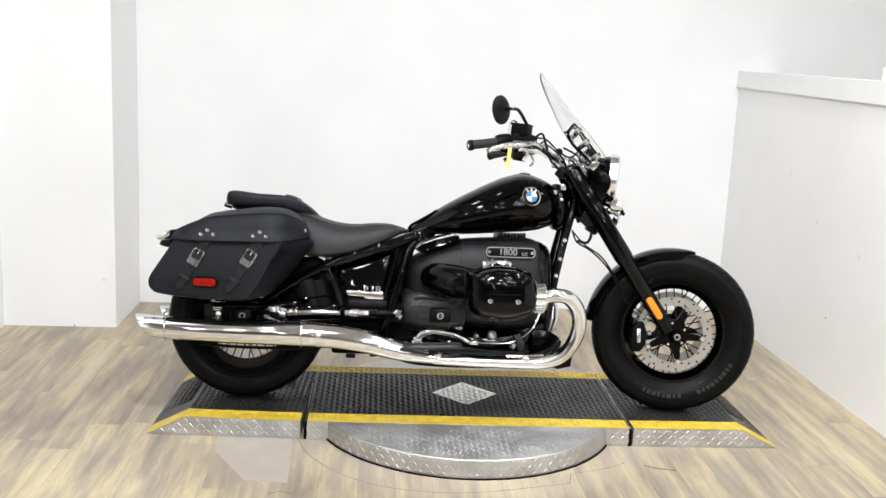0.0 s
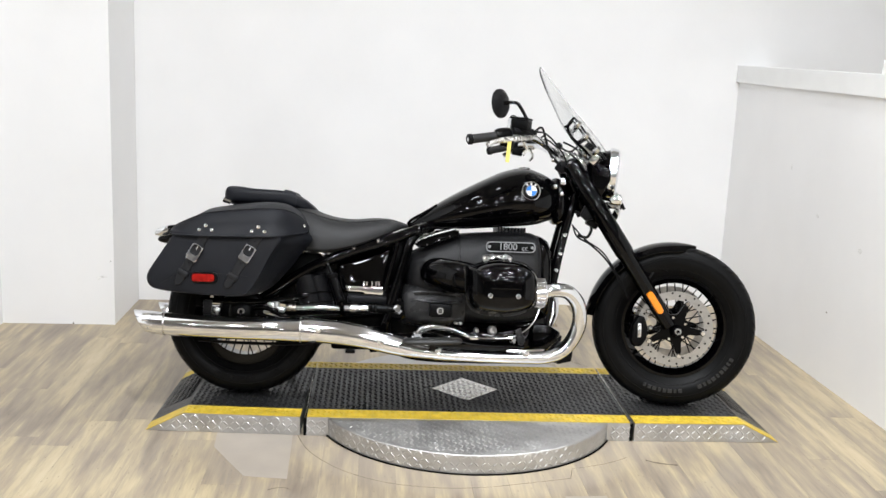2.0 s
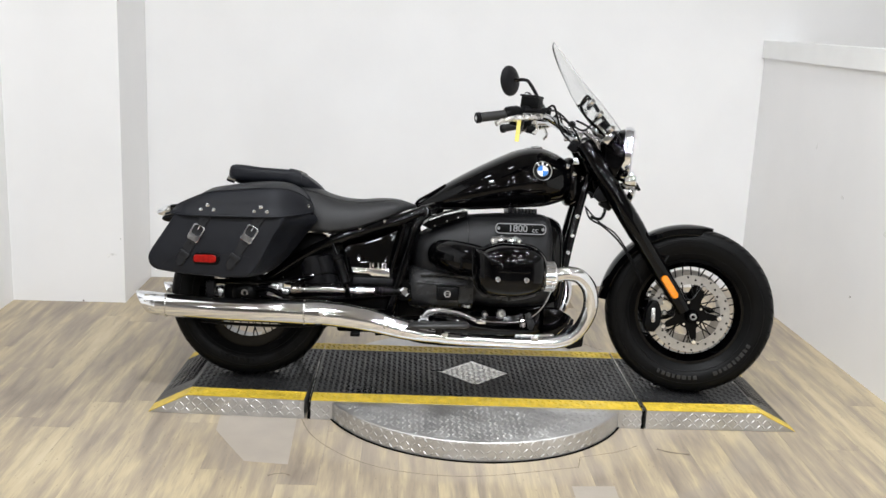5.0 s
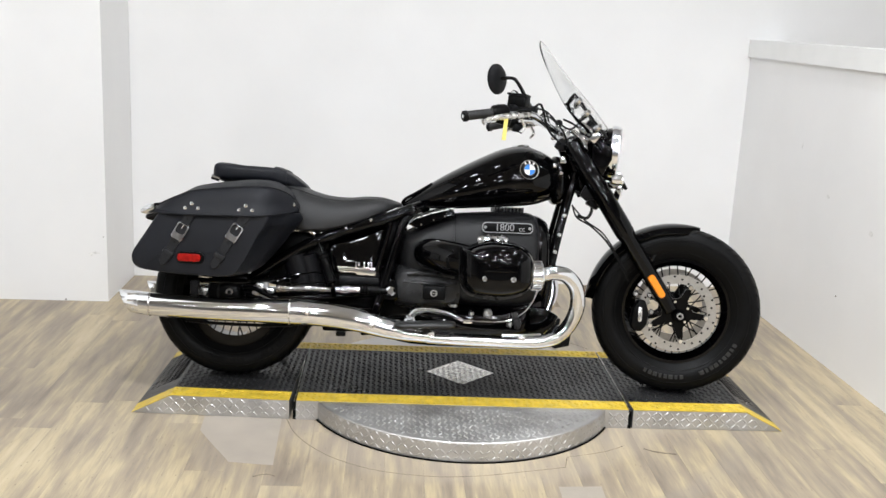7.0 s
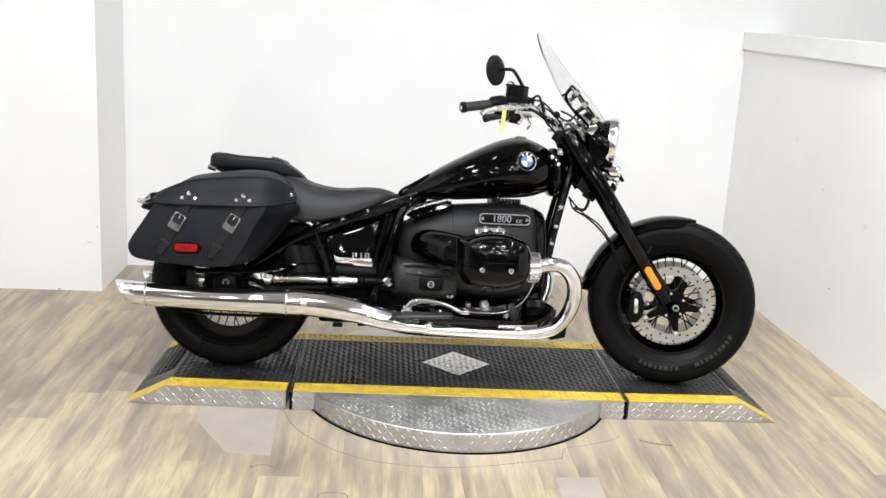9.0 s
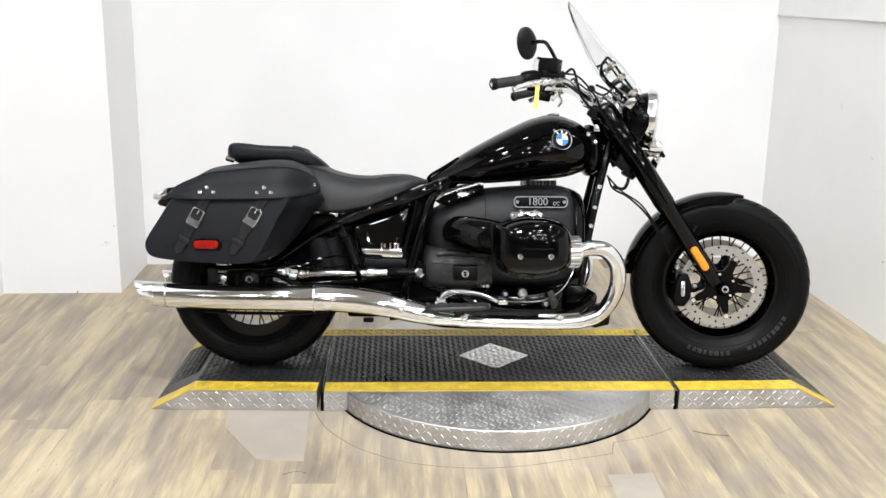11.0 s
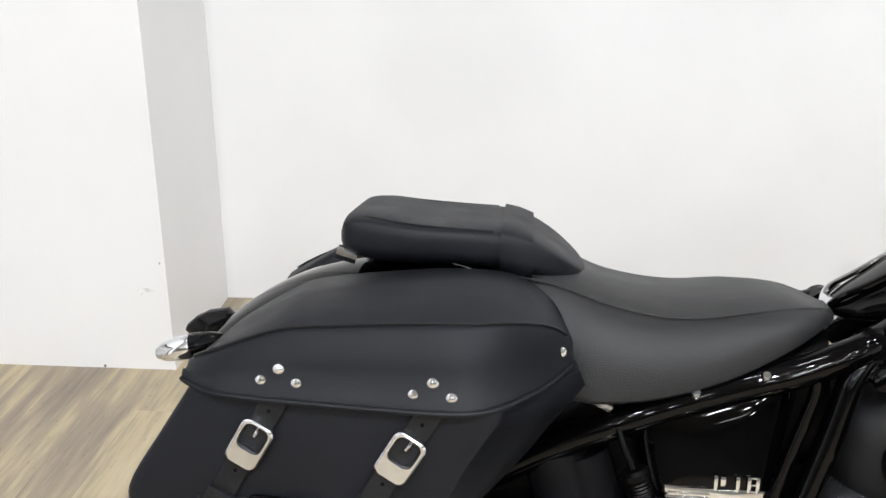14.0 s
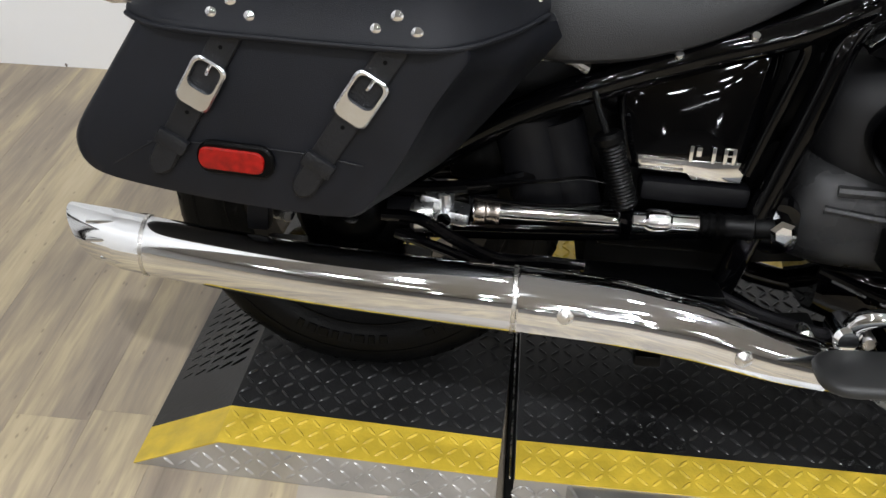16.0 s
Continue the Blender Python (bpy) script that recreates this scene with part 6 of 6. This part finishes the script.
part("bag_rail", tube([(-0.62, 0.13, 0.40), (-0.70, 0.15, 0.385), (-0.82, 0.15, 0.372), (-1.02, 0.145, 0.372)], 0.010, 10), GLOSS, bike)
for x, z, r in ((-0.60, 0.42, 0.048), (-0.555, 0.40, 0.040)):
    part("shock_cover", tube([(x, -0.090, z - 0.07), (x - 0.045, -0.096, z + 0.075)], r, 24, 1), SATIN, bike, "satin black sleeved strut")
part("under_seat_tray", hull([(-0.53, 0.48, 0.560, 0.10), (-0.47, 0.45, 0.59, 0.105), (-0.38, 0.42, 0.63, 0.10), (-0.26, 0.45, 0.655, 0.09)], 3.0), PLASTIC, bike)
part("inner_frame_plate", prism([(-0.38, 0.24), (-0.40, 0.45), (-0.34, 0.60), (-0.24, 0.62), (-0.20, 0.50), (-0.20, 0.26)], -0.03, 0.03, 0.006), PLASTIC, bike)
# black filler added to darken the see-through ahead of the rear wheel
part("inner_mudguard", prism([(-0.74, 0.36), (-0.76, 0.50), (-0.70, 0.565), (-0.60, 0.562), (-0.50, 0.545), (-0.46, 0.40), (-0.55, 0.34)], -0.06, 0.06, 0.010), PLASTIC, bike)
for s in (-1, 1):
    part("chain_stay_guard", box((-0.545, s * 0.150, 0.262), (0.39, 0.105, 0.014), 0.005, (s * 4, 0, 0)), PLASTIC, bike, "black plastic lower guard")
    part("chain_stay_guard", box((-0.875, s * 0.158, 0.268), (0.24, 0.085, 0.014), 0.005), PLASTIC, bike)
    # near-black filler added to deepen the shade below the frame
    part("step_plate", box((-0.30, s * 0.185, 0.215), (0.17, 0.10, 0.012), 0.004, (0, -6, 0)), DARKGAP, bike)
# near-black block added to close the see-through under the bike as shade
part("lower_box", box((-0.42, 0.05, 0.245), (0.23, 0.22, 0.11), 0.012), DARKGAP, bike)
part("battery_box", box((-0.42, 0, 0.36), (0.20, 0.16, 0.16), 0.012), PLASTIC, bike)
part("side_stand", tube([(-0.52, 0.13, 0.26), (-0.68, 0.22, 0.10), (-0.78, 0.285, -0.052)], 0.012, 10), GLOSS, bike, "gloss black side stand")
part("front_brake_hose", tube([(0.392, -0.07, 0.700), (0.405, -0.10, 0.655), (0.455, -0.115, 0.625), (0.515, -0.12, 0.572), (0.565, -0.12, 0.50), (0.610, -0.115, 0.42)], 0.0034, 8), RUBBER, bike, "black brake hose")
part("front_brake_hose", tube([(0.392, -0.06, 0.700), (0.440, -0.085, 0.645), (0.505, -0.10, 0.600), (0.555, -0.11, 0.53), (0.60, -0.115, 0.45)], 0.0030, 8), RUBBER, bike)
part("wiring_loom", tube([(0.37, -0.05, 0.76), (0.42, -0.06, 0.745), (0.47, -0.05, 0.700), (0.455, -0.06, 0.655), (0.415, -0.06, 0.66)], 0.006, 8), RUBBER, bike)
part("horn_bracket", box((0.475, -0.06, 0.715), (0.05, 0.04, 0.045), 0.008, (0, 30, 0)), PLASTIC, bike)

BIKE = bike.matrix_world.copy()
tag = part("paper_tag", prism([(-0.006, -0.075), (0.008, -0.076), (0.009, 0.0), (-0.005, 0.001)], -0.0008, 0.0008, 0), PAPER, None, "narrow yellow paper tag hanging from the lever")
tag.matrix_world = Matrix.Translation(BIKE @ Vector((0.088, -0.400, 0.985))) @ pose(0, 0, 0, 0, 3, 4)
tagged(tag, category="tag")

# ---- floor planks, laid lengthwise towards the back wall ----
PW, PL, GAP = 0.128, 1.22, 0.0005
plank_me = finish("plank", box((0, 0, -0.002), (PW - GAP, PL - GAP, 0.004)), PLANK)
rnd = random.Random(5)
verts, faces = [], []
x = XL + PW / 2 - PW * int((XL - XW) / PW)
while x < XE:
    y = 1.80 - rnd.random() * PL
    while y > YN:
        if XL < x < 1.74 and y > -4.6:
            ob = new("plank", plank_me)
            ob.parent = floor
            ob.location = (x, y, 0)
        elif y < -1.1 or x > 1.74:
            u, v, n = (PW - GAP) / 2, (PL - GAP) / 2, len(verts)
            verts += [(x + i * u, y + j * v, z) for z in (0, -0.004) for i, j in ((-1, -1), (1, -1), (1, 1), (-1, 1))]
            faces += [(n, n + 1, n + 2, n + 3)] + [(n + 4 + i, n + 4 + (i + 1) % 4, n + (i + 1) % 4, n + i) for i in range(4)]
        y -= PL
    x += PW
far_me = bpy.data.meshes.new("far_planks")
far_me.from_pydata(verts, [], faces)
far_me.materials.append(PLANK)
far_planks = new("far_planks", far_me)
far_planks.parent = floor
tagged(far_planks, "pale oak-look planks running on through the showroom", kind="stuff")


# a rounded repair, and the cut line scribed round the turntable
def ribbon(pts, w, z):
    q = spline(pts, 5)
    left, right = [], []
    for i, p in enumerate(q):
        d = q[min(i + 1, len(q) - 1)] - q[max(i - 1, 0)]
        n = np.array((-d[1], d[0])) / max(1e-6, np.hypot(*d)) * w / 2 * (0.6 + 0.8 * rnd.random())
        left.append((*(p + n), z))
        right.append((*(p - n), z))
    bm = bmesh.new()
    a, b = [bm.verts.new(v) for v in left], [bm.verts.new(v) for v in right]
    for i in range(len(a) - 1):
        bm.faces.new((a[i], a[i + 1], b[i + 1], b[i]))
    return bm


for mend in ([(-0.938, -0.325), (-0.930, -0.454), (-0.872, -0.560), (-0.792, -0.698), (-0.646, -0.716), (-0.660, -0.325)], [(0.277, -0.818), (0.418, -0.809), (0.412, -1.028), (0.276, -1.062)]):
    part("floor_patch", slab(mend, -0.003, 0.0006), PATCH, floor, "paler square-cut repair in the vinyl")
part("cut_line", ribbon([(0.064, -1.084), (0.15, -1.075), (0.226, -1.058)], 0.004, 0.0006), CUT, floor)
part("cut_line", ribbon([(-0.475, -0.990), (-0.47, -0.965), (-0.43, -0.955), (-0.39, -0.965), (-0.385, -1.0)], 0.0035, 0.0006), CUT, floor)
part("cut_line", ribbon([(-0.645, -0.325), (-0.60, -0.46), (-0.53, -0.57), (-0.44, -0.66), (-0.305, -0.735), (-0.13, -0.768), (0.02, -0.757), (0.142, -0.727), (0.24, -0.70), (0.324, -0.676)], 0.0028, 0.0006), CUT, floor, "thin dark scribed cut in the vinyl")
part("cut_line", ribbon([(0.322, -0.676), (0.334, -0.630), (0.345, -0.598), (0.40, -0.578), (0.472, -0.549), (0.53, -0.515), (0.564, -0.488)], 0.0028, 0.0006), CUT, floor)
part("cut_line", ribbon([(0.628, -0.512), (0.665, -0.535), (0.70, -0.545), (0.735, -0.552)], 0.010, 0.0006), CUT, floor)
part("cut_line", ribbon([(0.54, 0.655), (0.569, 0.626), (0.598, 0.594), (0.632, 0.550)], 0.005, 0.0006), CUT, floor)
part("cut_line", ribbon([(-0.70, -0.80), (-0.675, -0.785), (-0.65, -0.782), (-0.63, -0.795)], 0.005, 0.0006), CUT, floor)

# faint scuffs on the boxed-out wall
SCUFF = material("grey_wall_scuff", (0.74, 0.735, 0.72), 0.6, noise_scale=60, vary=0.2)
DIRT = material("dark_wall_speck", (0.16, 0.13, 0.11), 0.7, noise_scale=60, vary=0.2)
partition = bpy.data.objects["wall_partition"]
for py, pz, w, h, mt in ((0.62, 0.74, 0.03, 0.02, SCUFF), (0.20, 0.66, 0.035, 0.022, SCUFF), (0.95, 0.93, 0.012, 0.03, SCUFF), (-0.15, 0.42, 0.02, 0.014, SCUFF), (0.42, 0.33, 0.012, 0.008, DIRT)):
    pxw = 1.650 + 0.055 * (1.744 - py) / 2.044 - 0.0006
    blob = [(pxw, py + w * (0.8 + 0.4 * rnd.random()) / 2 * math.cos(a), pz + h * (0.7 + 0.5 * rnd.random()) / 2 * math.sin(a)) for a in [2 * math.pi * k / 14 for k in range(14)]]
    part("scuff", loft([blob, [(px + 0.0004, py2, pz2) for px, py2, pz2 in blob]]), mt, partition, "faint grey scuff")
chase = bpy.data.objects["wall_chase"]
for cx, cz, w, h, mt in ((-1.715, 0.245, 0.034, 0.014, SCUFF), (-1.738, 0.238, 0.020, 0.018, SCUFF), (-1.865, 0.006, 0.008, 0.010, DIRT), (-1.677, 0.325, 0.004, 0.007, DIRT)):
    yw = YB - 0.0126 + 0.018 * (cx - XL) / (-1.662 - XL)
    blob = [(cx + w * (0.8 + 0.4 * rnd.random()) / 2 * math.cos(a), yw - 0.0005, cz + h * (0.7 + 0.5 * rnd.random()) / 2 * math.sin(a)) for a in [2 * math.pi * k / 14 for k in range(14)]]
    part("scuff", loft([blob, [(px, py + 0.0004, pz) for px, py, pz in blob]]), mt, chase, "faint grey scuff")
